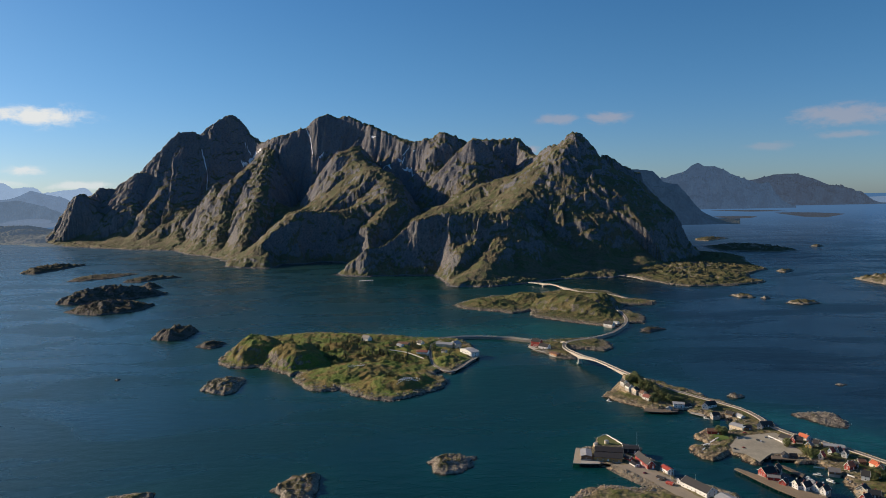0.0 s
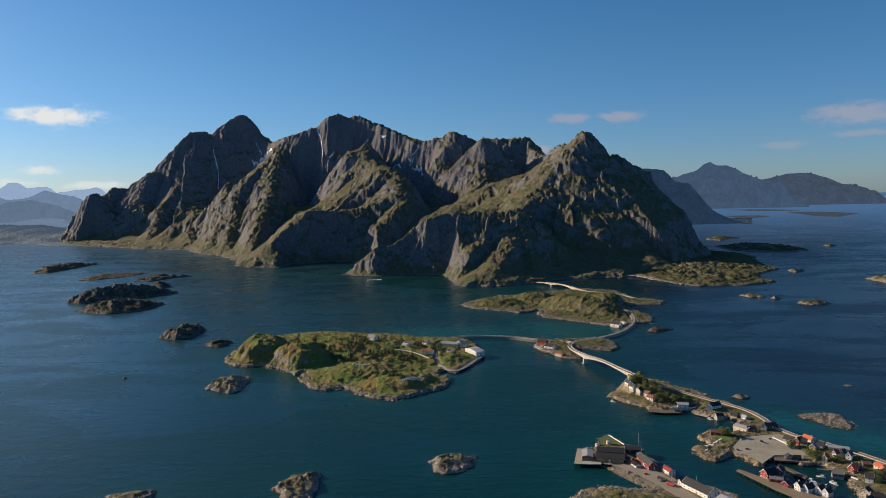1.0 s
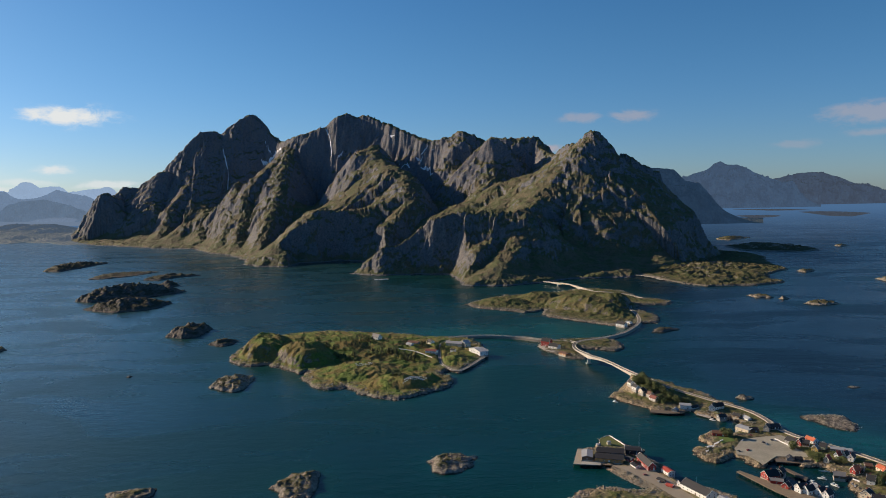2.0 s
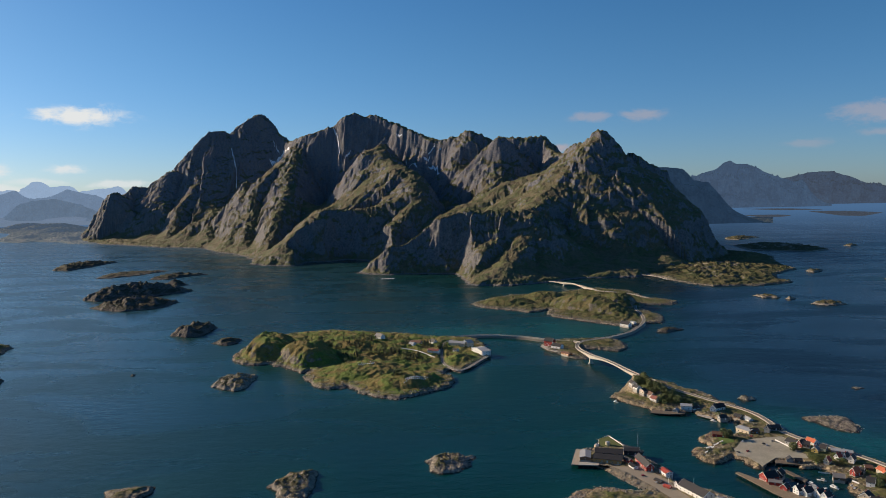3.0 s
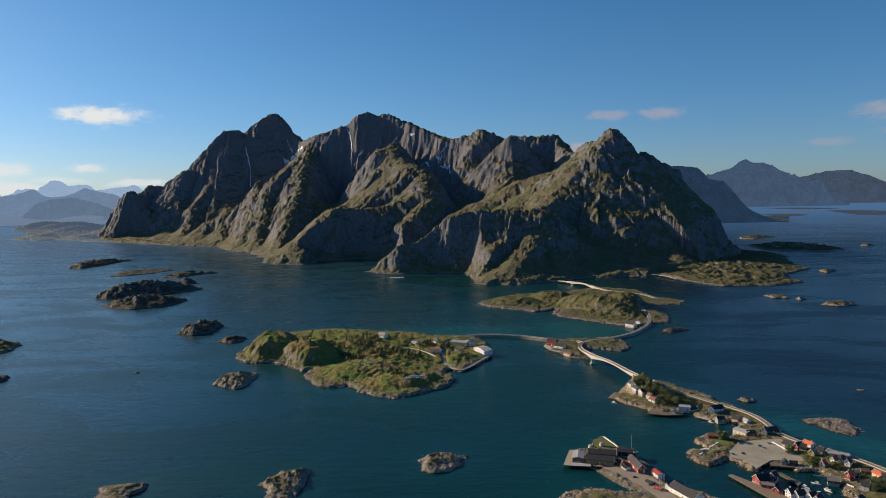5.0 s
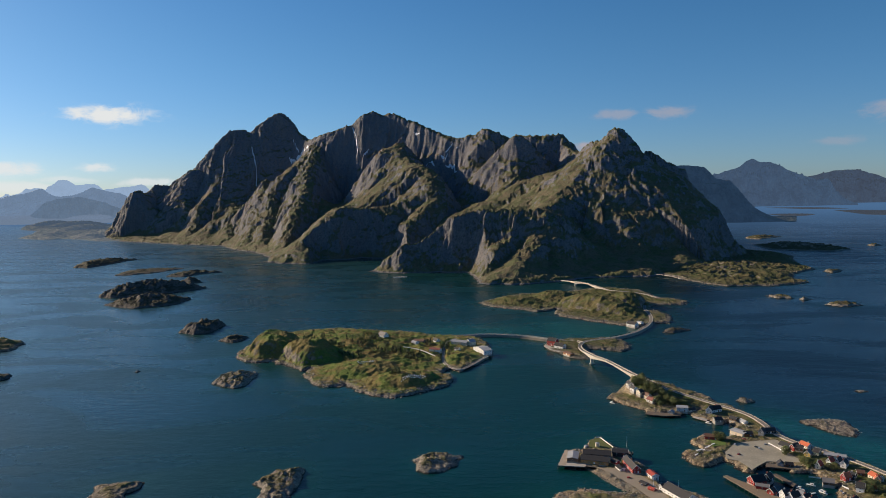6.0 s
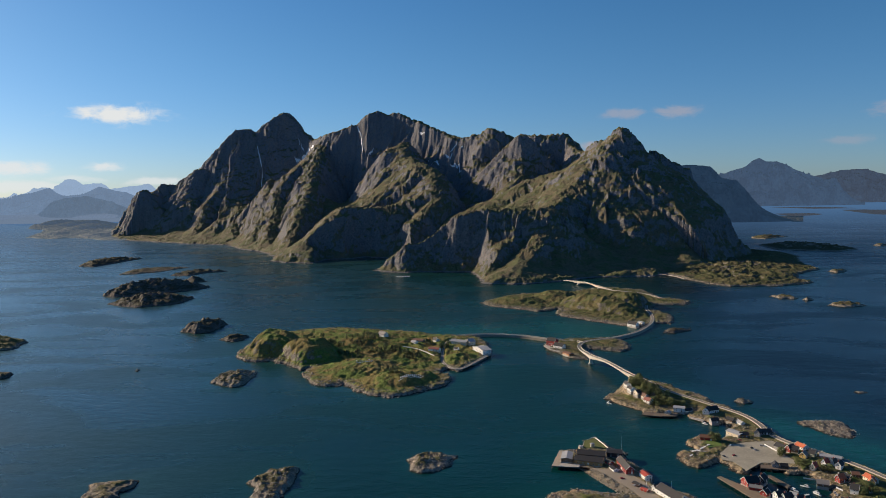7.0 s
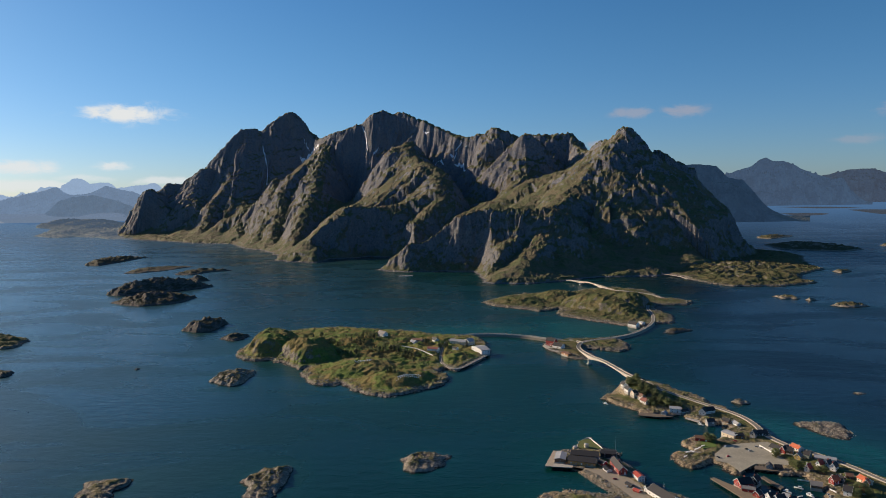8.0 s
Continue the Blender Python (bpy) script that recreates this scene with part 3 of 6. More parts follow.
HOUSES = [   # kind, x, y, turn, long, deep, wall, rise, wall paint, roof paint, ridge
    ('warehouse', 142.8, 624.2, -16, 23.7, 10, 4.5, 3, 'ochre', 'slate', 'l'),
    ('warehouse', 146.2, 637.4, -11, 23.7, 10, 5, 3, 'grey', 'slate', 'l'),
    ('shed', 124.6, 633.0, -9, 10.5, 22, 4.4, 1.4, 'brown', 'tin', 'd'),
    ('warehouse', 167.1, 642.2, -9, 13.4, 11, 5, 0.8, 'black', 'black', 'l'),
    ('house', 171.5, 611.9, -80, 28.3, 9, 6, 4, 'red', 'slate', 'l'),
    ('annex', 161.8, 609.5, -72, 9.7, 6, 3, 1, 'white', 'black', 'l'),
    ('annex', 159.5, 620.3, -54, 6.9, 6, 3.5, 2, 'red', 'slate', 'l'),
    ('wharf_house', 185.0, 593.2, -74, 12.4, 8, 6, 1.5, 'white', 'red_roof', 'l'),
    ('warehouse', 197.6, 553.5, -64, 27.0, 11, 5, 4, 'white', 'slate', 'l'),
    ('annex', 188.9, 567.7, -61, 5.3, 9, 4, 3, 'white', 'slate', 'd'),
    ('warehouse', 211.7, 524.4, -67, 21.4, 13, 4.5, 2.5, 'grey', 'tin', 'l'),
    ('shed', 179.6, 567.6, -47, 6.5, 5, 2.4, 1, 'red', 'red_roof', 'l'),
    ('shed', 175.4, 578.4, -55, 7.4, 5, 2.6, 1, 'brown', 'slate', 'l'),
    ('house', 210.9, 841.6, -78, 10.4, 7, 4.5, 3, 'white', 'slate', 'l'),
    ('house', 212.9, 827.0, -71, 10.4, 7, 5, 3, 'white', 'slate', 'l'),
    ('house', 218.3, 818.8, -62, 8.3, 7, 5, 3, 'cream', 'slate', 'd'),
    ('house', 224.5, 812.4, -65, 10.6, 7, 4.5, 3, 'cream', 'brown_roof', 'l'),
    ('house', 227.3, 801.5, -59, 10.9, 8, 4, 3, 'white', 'red_brown', 'l'),
    ('warehouse', 254.5, 777.4, -14, 11.1, 9, 5, 1, 'white', 'tin', 'l'),
    ('shed', 240.9, 768.0, -34, 6.1, 7, 3, 2, 'grey', 'tin', 'd'),
    ('shed', 263.3, 776.6, 21, 9.9, 7, 3, 2, 'white', 'slate', 'l'),
    ('wharf_house', 280.0, 766.1, -27, 7.5, 12, 5, 4, 'white', 'black', 'd'),
    ('wharf_house', 287.4, 771.4, 21, 12.3, 9, 5, 4, 'white', 'black', 'l'),
    ('house', 280.8, 741.3, 9, 8.9, 8, 4, 3, 'grey', 'slate', 'l'),
    ('shed', 297.3, 742.7, -49, 8.0, 7, 3.5, 2.5, 'brown', 'slate', 'l'),
    ('shed', 304.5, 735.1, -75, 9.9, 6, 3, 2, 'white', 'tin', 'l'),
    ('warehouse', 289.4, 701.5, -58, 14.7, 9, 4.5, 1.2, 'cream', 'tin', 'l'),
    ('house', 295.5, 697.0, 2, 9.0, 8, 4.5, 2.5, 'orange', 'slate', 'l'),
    ('house', 309.1, 698.0, -39, 5.8, 7, 7, 4, 'grey', 'slate', 'd'),
    ('house', 317.8, 702.9, 5, 11.7, 8, 4, 3, 'black', 'slate', 'l'),
    ('warehouse', 259.7, 686.3, -17, 13.3, 7, 3.8, 2, 'red', 'brown_roof', 'l'),
    ('house', 318.0, 662.5, -62, 12.6, 10, 4, 3.2, 'grey', 'slate', 'l'),
    ('house', 323.0, 656.4, -58, 5.6, 10, 5, 4, 'red', 'slate', 'd'),
    ('house', 325.9, 653.1, -32, 6.1, 8, 4, 3, 'brown', 'slate', 'l'),
    ('house', 335.7, 664.2, -67, 11.2, 8, 4, 2.8, 'white', 'orange_roof', 'l'),
    ('house', 328.7, 642.0, -39, 6.1, 8, 4.5, 3.4, 'yellow', 'grey_roof', 'd'),
    ('house', 338.5, 647.2, -43, 5.7, 8, 4.5, 3, 'green', 'slate', 'l'),
    ('warehouse', 350.2, 639.4, -26, 16.6, 7, 3, 0.6, 'grey', 'tin', 'l'),
    ('house', 327.2, 616.8, -45, 5.0, 8, 4.5, 4, 'cream', 'red_roof', 'd'),
    ('house', 339.1, 623.1, -54, 4.4, 8, 4.5, 3.6, 'white', 'red_roof', 'd'),
    ('house', 346.8, 625.4, -50, 3.8, 8, 5, 3.6, 'white', 'slate', 'd'),
    ('house', 348.0, 617.6, -42, 5.3, 9, 5.5, 3.8, 'white', 'slate', 'd'),
    ('house', 336.7, 590.1, -65, 5.6, 9, 5, 4.2, 'red', 'orange_roof', 'd'),
    ('house', 343.1, 593.7, -45, 5.6, 8, 4.2, 3.4, 'black', 'slate', 'l'),
    ('house', 352.8, 601.1, -15, 6.0, 8, 3.8, 2, 'brown', 'brown_roof', 'l'),
    ('house', 360.1, 591.1, -76, 11.7, 8, 4.2, 2.6, 'cream', 'orange_roof', 'l'),
    ('house', 358.1, 584.4, -30, 5.2, 8, 4.5, 3.6, 'yellow', 'orange_roof', 'd'),
    ('house', 338.6, 570.4, -34, 6.7, 8, 6.5, 4.2, 'white', 'slate', 'l'),
    ('house', 349.5, 571.4, -44, 5.2, 7, 4, 3.2, 'white', 'red_roof', 'l'),
    ('shed', 321.4, 585.9, -21, 9.5, 9, 3.6, 3, 'brown', 'grey_roof', 'l'),
    ('house', 322.1, 545.6, -45, 9.4, 10, 5, 4.2, 'cream', 'black', 'd'),
    ('house', 315.2, 529.9, -65, 6.7, 9, 5, 4, 'red', 'slate', 'd'),
    ('house', 324.5, 535.3, -21, 9.7, 9, 4, 3.2, 'black', 'slate', 'l'),
    ('shed', 298.4, 623.7, -16, 5.9, 7, 3.6, 2.8, 'grey', 'slate', 'd'),
    ('shed', 305.0, 622.4, -9, 6.5, 7, 3.2, 2.2, 'brown', 'black', 'l'),
    ('wharf_house', 265.7, 585.5, -72, 10.3, 15, 5, 4.6, 'red', 'black', 'd'),
    ('wharf_house', 276.5, 591.4, -40, 7.1, 10, 5, 4, 'black', 'black', 'd'),
    ('shed', 266.5, 575.3, -21, 10.9, 8, 4, 1.6, 'red', 'grey_roof', 'l'),
    ('shed', 270.0, 565.2, -49, 6.3, 7, 4, 3, 'red', 'slate', 'd'),
    ('wharf_house', 278.4, 557.9, -69, 7.2, 11, 6, 4, 'white', 'slate', 'd'),
    ('wharf_house', 282.5, 554.8, -66, 6.7, 10, 5.5, 4, 'white', 'slate', 'd'),
    ('wharf_house', 290.4, 551.5, -62, 6.2, 9, 5.5, 3.6, 'white', 'slate', 'd'),
    ('wharf_house', 293.2, 546.6, -57, 5.8, 9, 5.5, 3.6, 'white', 'slate', 'd'),
    ('shed', 290.9, 564.1, -38, 5.7, 7, 3.2, 2, 'grey', 'tin', 'l'),
    ('house', -122.6, 1128.1, -42, 14.5, 9, 5.5, 4, 'white', 'grey_roof', 'l'),
    ('warehouse', 0.9, 1095.4, -23, 26.2, 10, 5, 2.4, 'cream', 'tin', 'l'),
    ('house', 16.9, 1094.4, -57, 15.4, 10, 6.5, 3.4, 'cream', 'tin', 'd'),
    ('warehouse', 36.3, 1051.5, -60, 31.6, 14, 6, 2.4, 'white', 'tin', 'd'),
    ('shed', -62.8, 1104.4, -25, 17.8, 8, 3, 2, 'grey', 'brown_roof', 'l'),
    ('shed', -67.6, 1087.2, -42, 9.8, 6, 3, 1.6, 'white', 'tin', 'l'),
    ('house', -37.2, 1112.7, -54, 11.0, 7, 4.5, 3, 'white', 'slate', 'l'),
    ('shed', -32.2, 1039.9, -23, 17.2, 7, 3, 2, 'white', 'red_brown', 'l'),
    ('shed', -0.9, 1051.9, -36, 7.2, 5, 2.4, 1.6, 'white', 'slate', 'l'),
    ('house', 289.5, 1258.6, -52, 18.7, 9, 4.5, 4, 'white', 'black', 'l'),
    ('shed', 305.6, 1274.8, -61, 10.1, 6, 3, 1.2, 'white', 'tin', 'l'),
    ('wharf_house', 141.5, 1099.7, -38, 15.0, 9, 8, 4, 'red', 'black', 'l'),
    ('house', 151.0, 1081.5, -42, 16.3, 9, 4, 3.4, 'white', 'black', 'l'),
    ('shed', 160.1, 1041.7, -62, 17.6, 7, 2.6, 1.4, 'orange', 'brown_roof', 'l'),
]
BRIDGE_SOUTH = [(186.2, 1107.5, 5), (180.2, 1082.6, 6), (179.3, 1047.3, 8.5), (183.3, 1019.0, 10.5), (189.4, 988.1, 12.5), (199.3, 960.3, 14), (207.6, 929.5, 15), (215.4, 900.6, 15.2), (224.0, 878.3, 14.5), (231.3, 866.5, 13.5), (243.0, 847.5, 12)]
BRIDGE_NORTH = [(220.8, 1865.7, 6), (243.6, 1828.5, 8), (266.1, 1786.4, 10), (282.4, 1740.3, 10), (299.4, 1697.6, 8.5), (310.7, 1672.5, 7)]
ROAD_TOWN = [(243.0, 847.5, 12), (253.0, 835.8, 9.5), (268.9, 823.7, 6.5), (287.4, 802.1, 5), (308.2, 774.0, 4.5), (317.8, 752.8, 4.5), (321.7, 727.4, 4.5), (321.3, 704.7, 4.5), (329.8, 677.9, 4.5), (345.7, 656.4, 4.5), (359.8, 634.8, 4.5), (369.1, 616.1, 4.5), (374.6, 602.5, 4.5), (389.0, 572.0, 4.5)]
ROAD_NORTH = [(186.9, 1111.7, 5), (201.2, 1132.7, 4), (240.0, 1156.2, 4), (274.9, 1188.5, 4), (299.1, 1226.5, 4), (319.8, 1270.2, 4), (333.2, 1315.1, 4), (341.5, 1373.7, 4), (344.5, 1431.1, 4), (351.8, 1470.9, 4.5)]
ROAD_BACK = [(310.7, 1672.5, 7), (335.8, 1647.3, 8), (359.4, 1637.3, 7), (381.3, 1621.0, 5), (400.8, 1572.4, 4)]
CAUSEWAY = [(-8.2, 1165.2, 4), (12.2, 1177.3, 4), (40.2, 1181.8, 4), (68.0, 1179.2, 4), (104.1, 1166.4, 4), (136.5, 1145.2, 4), (159.4, 1134.2, 4), (176.3, 1128.1, 4.5), (186.9, 1111.7, 5)]
TRACK = [(-6.3, 1146.6, 5), (-18.7, 1125.7, 5), (-21.5, 1076.5, 5), (-19.9, 1024.6, 4), (-13.8, 981.9, 3.5), (9.1, 953.5, 3), (38.1, 1017.2, 3), (45.4, 1034.5, 3)]
SHORE_ROAD = [(477.8, 2010.8, 4), (504.3, 1978.9, 4), (522.0, 1929.5, 4), (527.5, 1884.3, 4)]
PARKING = [(274.2, 674.0), (289.0, 681.3), (320.8, 687.8), (314.9, 657.7), (319.9, 638.1), (316.8, 629.7), (289.7, 631.1), (277.9, 619.3), (271.1, 611.6), (269.7, 619.7), (266.5, 632.3), (258.3, 637.0), (260.9, 651.5)]
QUAY_YARD = [(129.2, 618.6), (153.4, 610.8), (167.2, 616.7), (177.8, 594.3), (183.5, 581.9), (186.3, 562.1), (197.1, 536.0), (189.7, 527.3), (177.5, 547.3), (167.4, 573.2), (153.4, 599.2), (142.2, 615.3)]
LAWN = [(144.8, 680.5), (154.7, 688.1), (163.3, 660.6), (142.1, 660.2)]
DECK = [(110.0, 616.9), (116.3, 615.9), (124.8, 652.7), (119.4, 654.5)]
QUAY_FRONT = [(116.3, 615.9), (133.2, 614.4), (134.6, 621.0), (118.2, 623.2)]
WHARF = [(243.5, 599.0), (246.9, 601.3), (258.8, 583.4), (273.0, 559.6), (291.5, 539.4), (284.2, 529.6), (270.4, 536.2), (258.8, 558.0)]
INNER_WHARF = [(287.8, 628.1), (285.2, 620.0), (308.4, 614.8), (312.1, 621.4)]
PIER_B = [(284.6, 603.9), (288.2, 606.3), (296.3, 584.6), (292.1, 579.9)]
PONTOON = [(260.2, 757.8), (270.8, 745.3), (273.5, 751.0), (264.1, 765.6)]
EAST_QUAY = [(213.3, 764.7), (231.2, 759.6), (248.5, 760.6), (251.7, 770.6), (234.3, 769.6), (217.3, 774.8)]
ISLE_QUAY = [(26.6, 1036.0), (47.6, 1030.7), (49.2, 1045.2), (40.1, 1064.8), (23.9, 1058.5)]
RED_HOUSE_QUAY = [(127.5, 1099.5), (135.6, 1074.6), (148.5, 1058.0), (155.4, 1065.1), (144.4, 1089.8), (132.9, 1115.7)]
CARS = [(294.1, 661.9), (292.7, 665.9), (271.4, 646.5), (303.6, 672.4), (306.0, 670.7), (262.1, 644.1), (165.8, 590.6), (173.0, 576.4), (276.2, 672.3), (297.4, 690.8), (288.9, 686.2), (323.4, 569.4), (323.1, 564.9)]
BOATS = [(308.6, 587.5), (312.4, 577.8), (296.6, 567.0), (311.8, 573.1), (273.0, 543.0), (283.1, 545.7), (266.0, 765.7), (268.5, 755.5), (278.6, 747.1), (53.9, 1487.7), (-216.6, 2016.1), (186.1, 810.2), (265.6, 562.8), (267.9, 558.2), (258.6, 575.6), (261.5, 569.7), (270.4, 549.5), (270.5, 771.5), (271.9, 741.7), (303.8, 571.2), (297.6, 579.7)]
YARD_BOATS = [(238.0, 652.7), (241.5, 656.6), (244.9, 660.2), (248.4, 663.9), (251.8, 667.3), (234.3, 644.0), (255.8, 669.5)]
MAST = [(173.5, 645.7), (182.2, 574.8), (200.2, 568.2)]
BALES = [(-58.6, 865.1), (-56.5, 867.0), (-54.3, 869.0), (-52.2, 870.9), (-50.0, 872.8), (-47.8, 874.8), (-45.6, 876.7), (-43.4, 878.7), (-41.2, 880.7), (-38.9, 882.7), (-36.7, 884.6), (-34.5, 886.6), (-32.2, 888.6), (-57.3, 870.5), (-55.1, 872.4), (-53.0, 874.4), (-50.8, 876.3), (-48.6, 878.3), (-46.4, 880.2), (-44.2, 882.2), (-41.9, 884.2), (-39.7, 886.2), (-37.5, 888.2), (-35.2, 890.2), (-56.0, 875.9), (-53.8, 877.8), (-51.6, 879.8), (-49.4, 881.8), (-47.2, 883.8), (-45.0, 885.8), (-42.7, 887.8), (-40.5, 889.8), (-38.2, 891.8)]
BALES_B = [(-126.9, 945.2), (-124.6, 945.5), (-122.2, 945.8), (-119.8, 946.1), (-115.1, 946.6), (-112.8, 946.9), (-110.4, 947.2), (-108.0, 947.5), (-129.0, 951.1), (-124.2, 951.7), (-121.8, 952.0), (-119.5, 952.3), (-117.1, 952.6), (-112.3, 953.1), (-109.9, 953.4), (-107.6, 953.7)]
GROVES = [(-190.3, 1060.2, 8, 18.7, 28.1), (-160.4, 1085.3, 10, 21.7, 33.8), (-157.8, 1010.5, 7, 9.7, 18.0), (-142.6, 1016.4, 5, 6.5, 18.2), (-116.6, 1035.9, 6, 6.6, 15.1), (-102.9, 1038.5, 8, 9.9, 15.2), (-88.6, 1044.8, 6, 6.6, 15.4), (-69.8, 1008.6, 7, 9.6, 17.8), (-45.0, 1090.5, 5, 5.2, 16.4), (-18.9, 1076.3, 5, 4.3, 16.0), (-239.0, 1053.9, 4, 12.7, 32.4), (-137.5, 1108.7, 7, 12.4, 21.7), (-53.6, 1001.2, 5, 11.1, 13.9), (-70.0, 899.6, 4, 7.2, 14.2), (224.6, 841.2, 12, 7.9, 12.8), (232.1, 820.6, 14, 7.7, 14.7), (240.7, 805.9, 12, 10.0, 13.9), (253.4, 795.3, 8, 8.7, 8.8), (223.3, 849.3, 6, 5.3, 7.9), (266.7, 682.5, 5, 4.3, 3.2), (318.0, 617.3, 4, 3.9, 5.3), (342.5, 570.9, 5, 4.5, 4.6), (337.5, 612.3, 3, 3.8, 3.9), (350.1, 568.2, 5, 3.5, 5.7), (313.2, 648.8, 3, 3.0, 2.9), (-348.6, 2413.9, 14, 34.8, 102.0), (-417.3, 2547.3, 10, 20.5, 90.2)]
SHOAL_A = [(-103.8, 1232.6), (13.2, 1257.3), (111.5, 1247.7), (69.6, 1206.4), (-25.4, 1196.0)]
SHOAL_B = [(157.0, 1297.6), (271.2, 1258.5), (236.8, 1185.9), (161.0, 1178.8)]
SHOAL_C = [(323.2, 751.2), (353.4, 703.4), (392.5, 638.3), (412.3, 637.3), (410.1, 667.4), (366.3, 729.6)]
SHOAL_D = [(185.3, 749.7), (240.8, 736.9), (251.8, 718.0), (198.7, 712.2)]
FENCES = [[(307.1, 675.4), (310.8, 662.6), (313.4, 650.2)], [(140.9, 659.4), (144.6, 679.5), (154.1, 687.9), (159.4, 675.5), (163.9, 661.2)], [(313.8, 604.2), (321.9, 601.2)], [(328.5, 578.6), (331.3, 573.7)], [(-81.3, 1055.9), (-55.4, 1039.0), (-30.1, 1012.2)]]
RACKS = [(230.3, 645.7, 20), (224.7, 643.1, 35), (235.1, 624.2, 60), (276.1, 678.7, 0)]
REVET_TOP = [(135.6, 616.3), (142.1, 614.6), (153.2, 598.6), (167.3, 572.6), (170.5, 565.1)]
REVET_TOE = [(132.3, 619.7), (136.8, 612.9), (145.1, 594.8), (155.4, 576.4), (160.8, 566.0)]

GARDENS = [[(321, 636), (333, 639), (331, 623), (318, 616)], [(318, 672), (329, 675), (328, 662), (316, 655)], [(257, 684), (270, 684), (268, 670), (254, 664)], [(342, 631), (350, 635), (348, 624), (339, 618)]]
ISLAND_FLATS, NORTH_FLATS, JUNCTION_FLATS = [], [], []
TOWN_FLATS, QUAY_FLATS = [(PARKING, 2.9)] + [(outline, 3.6) for outline in GARDENS], [(QUAY_YARD, 2.8), (LAWN, 2.9)]
TANKS = [(139.5, 662.0), (150.0, 664.0)]
ROADS = [(ROAD_TOWN, 4.5), (ROAD_NORTH, 4.0), (ROAD_BACK, 4.0), (TRACK, 2.4), (BRIDGE_SOUTH[-3:], 4.0), (SHORE_ROAD, 4.0)]
SHOALS = [(SHOAL_A, 0.5, 40), (SHOAL_B, 0.55, 45), (SHOAL_C, 0.55, 40), (SHOAL_D, 0.2, 40)]



def islet_shore(near, depth):
    """Closes the near shore of a skerry with a bowed far shore."""
    (ax, ay), (bx, by) = near[0], near[-1]
    ex, ey = bx - ax, by - ay
    long = math.hypot(ex, ey)
    nx, ny = -ey / long, ex / long
    return near + [(bx - k * ex + nx * depth * math.sin(math.pi * k), by - k * ey + ny * depth * math.sin(math.pi * k)) for k in (0.14, 0.3, 0.5, 0.7, 0.86)]


for number, (near, depth, high) in enumerate(ISLETS):
    if number in PALE:
        paint, label = SKERRY_ROCK, "bare pale grey rock skerry in the sea"
    else:
        paint, label = DARK_SKERRY, "dark low rock islet with thin heath on top"
    if number in MOSSY:
        paint, label = HILL_LAND, "low rocky skerry with a mossy green top"
    if near[0][1] > 5000:
        paint, label = FAR_SKERRY, "low pale brown skerry far out at sea"
    island("islet", islet_shore(near, depth), high * 0.72, 1.0 if near[0][1] < 1000 else 2.0 if near[0][1] < 1700 else 4.0, paint, label, 100 + number * 7, lip=min(1.2, high * 0.3), rough=0.5 if number in PALE else 0.4, category="islet", grit=1.4 if number in PALE else 1.0)

# the fishing village's islands
island("green_island", ISLAND, 9, 1.6, ISLAND_LAND, "grassy island with rocky knolls and a stony shore", 11, lip=3.0, hills=ISLAND_HILLS, rough=0.5, flats=ISLAND_FLATS, edge=32.0)
island("hilly_island", NORTH, 8, 2.0, HILL_LAND, "low rocky island with green hills and a road", 23, lip=2.5, hills=NORTH_HILLS, rough=0.5, flats=NORTH_FLATS, edge=26.0)
island("road_islet", JUNCTION, 5, 1.2, HILL_LAND, "small flat rocky islet where the roads meet", 31, lip=2.5, rough=0.5, flats=JUNCTION_FLATS)
island("village_island", TOWN, 5, 1.2, TOWN_LAND, "long rocky island with houses, harbour and road", 41, lip=2.4, hills=TOWN_HILLS, rough=0.4, flats=TOWN_FLATS)
island("quay_island", QUAY, 4, 1.0, TOWN_LAND, "rocky harbour island with wharf buildings", 53, lip=2.6, rough=0.5, flats=QUAY_FLATS)
island("foreland", APRON, 14, 3.0, FORELAND, "low rocky foreland with heath under the mountain", 61, lip=3.0, rough=0.8, hills=APRON_HILLS)

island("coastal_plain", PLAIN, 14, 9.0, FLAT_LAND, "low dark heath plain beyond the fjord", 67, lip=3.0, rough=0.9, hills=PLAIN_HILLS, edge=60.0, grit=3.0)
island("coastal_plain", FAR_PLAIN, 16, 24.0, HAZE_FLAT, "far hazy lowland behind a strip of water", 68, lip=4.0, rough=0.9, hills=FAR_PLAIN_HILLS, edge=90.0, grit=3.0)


# ---- the great mountain ----
# floor of each couloir, with its depth, and its half width
COULOIRS = [([(-720, 3560, 40), (-700, 3480, 120), (-660, 3350, 110), (-590, 3200, 40)], 80), ([(-190, 3420, 40), (-160, 3330, 100), (-123, 3202, 90), (-76, 3018, 60), (20, 2760, 20)], 95)]


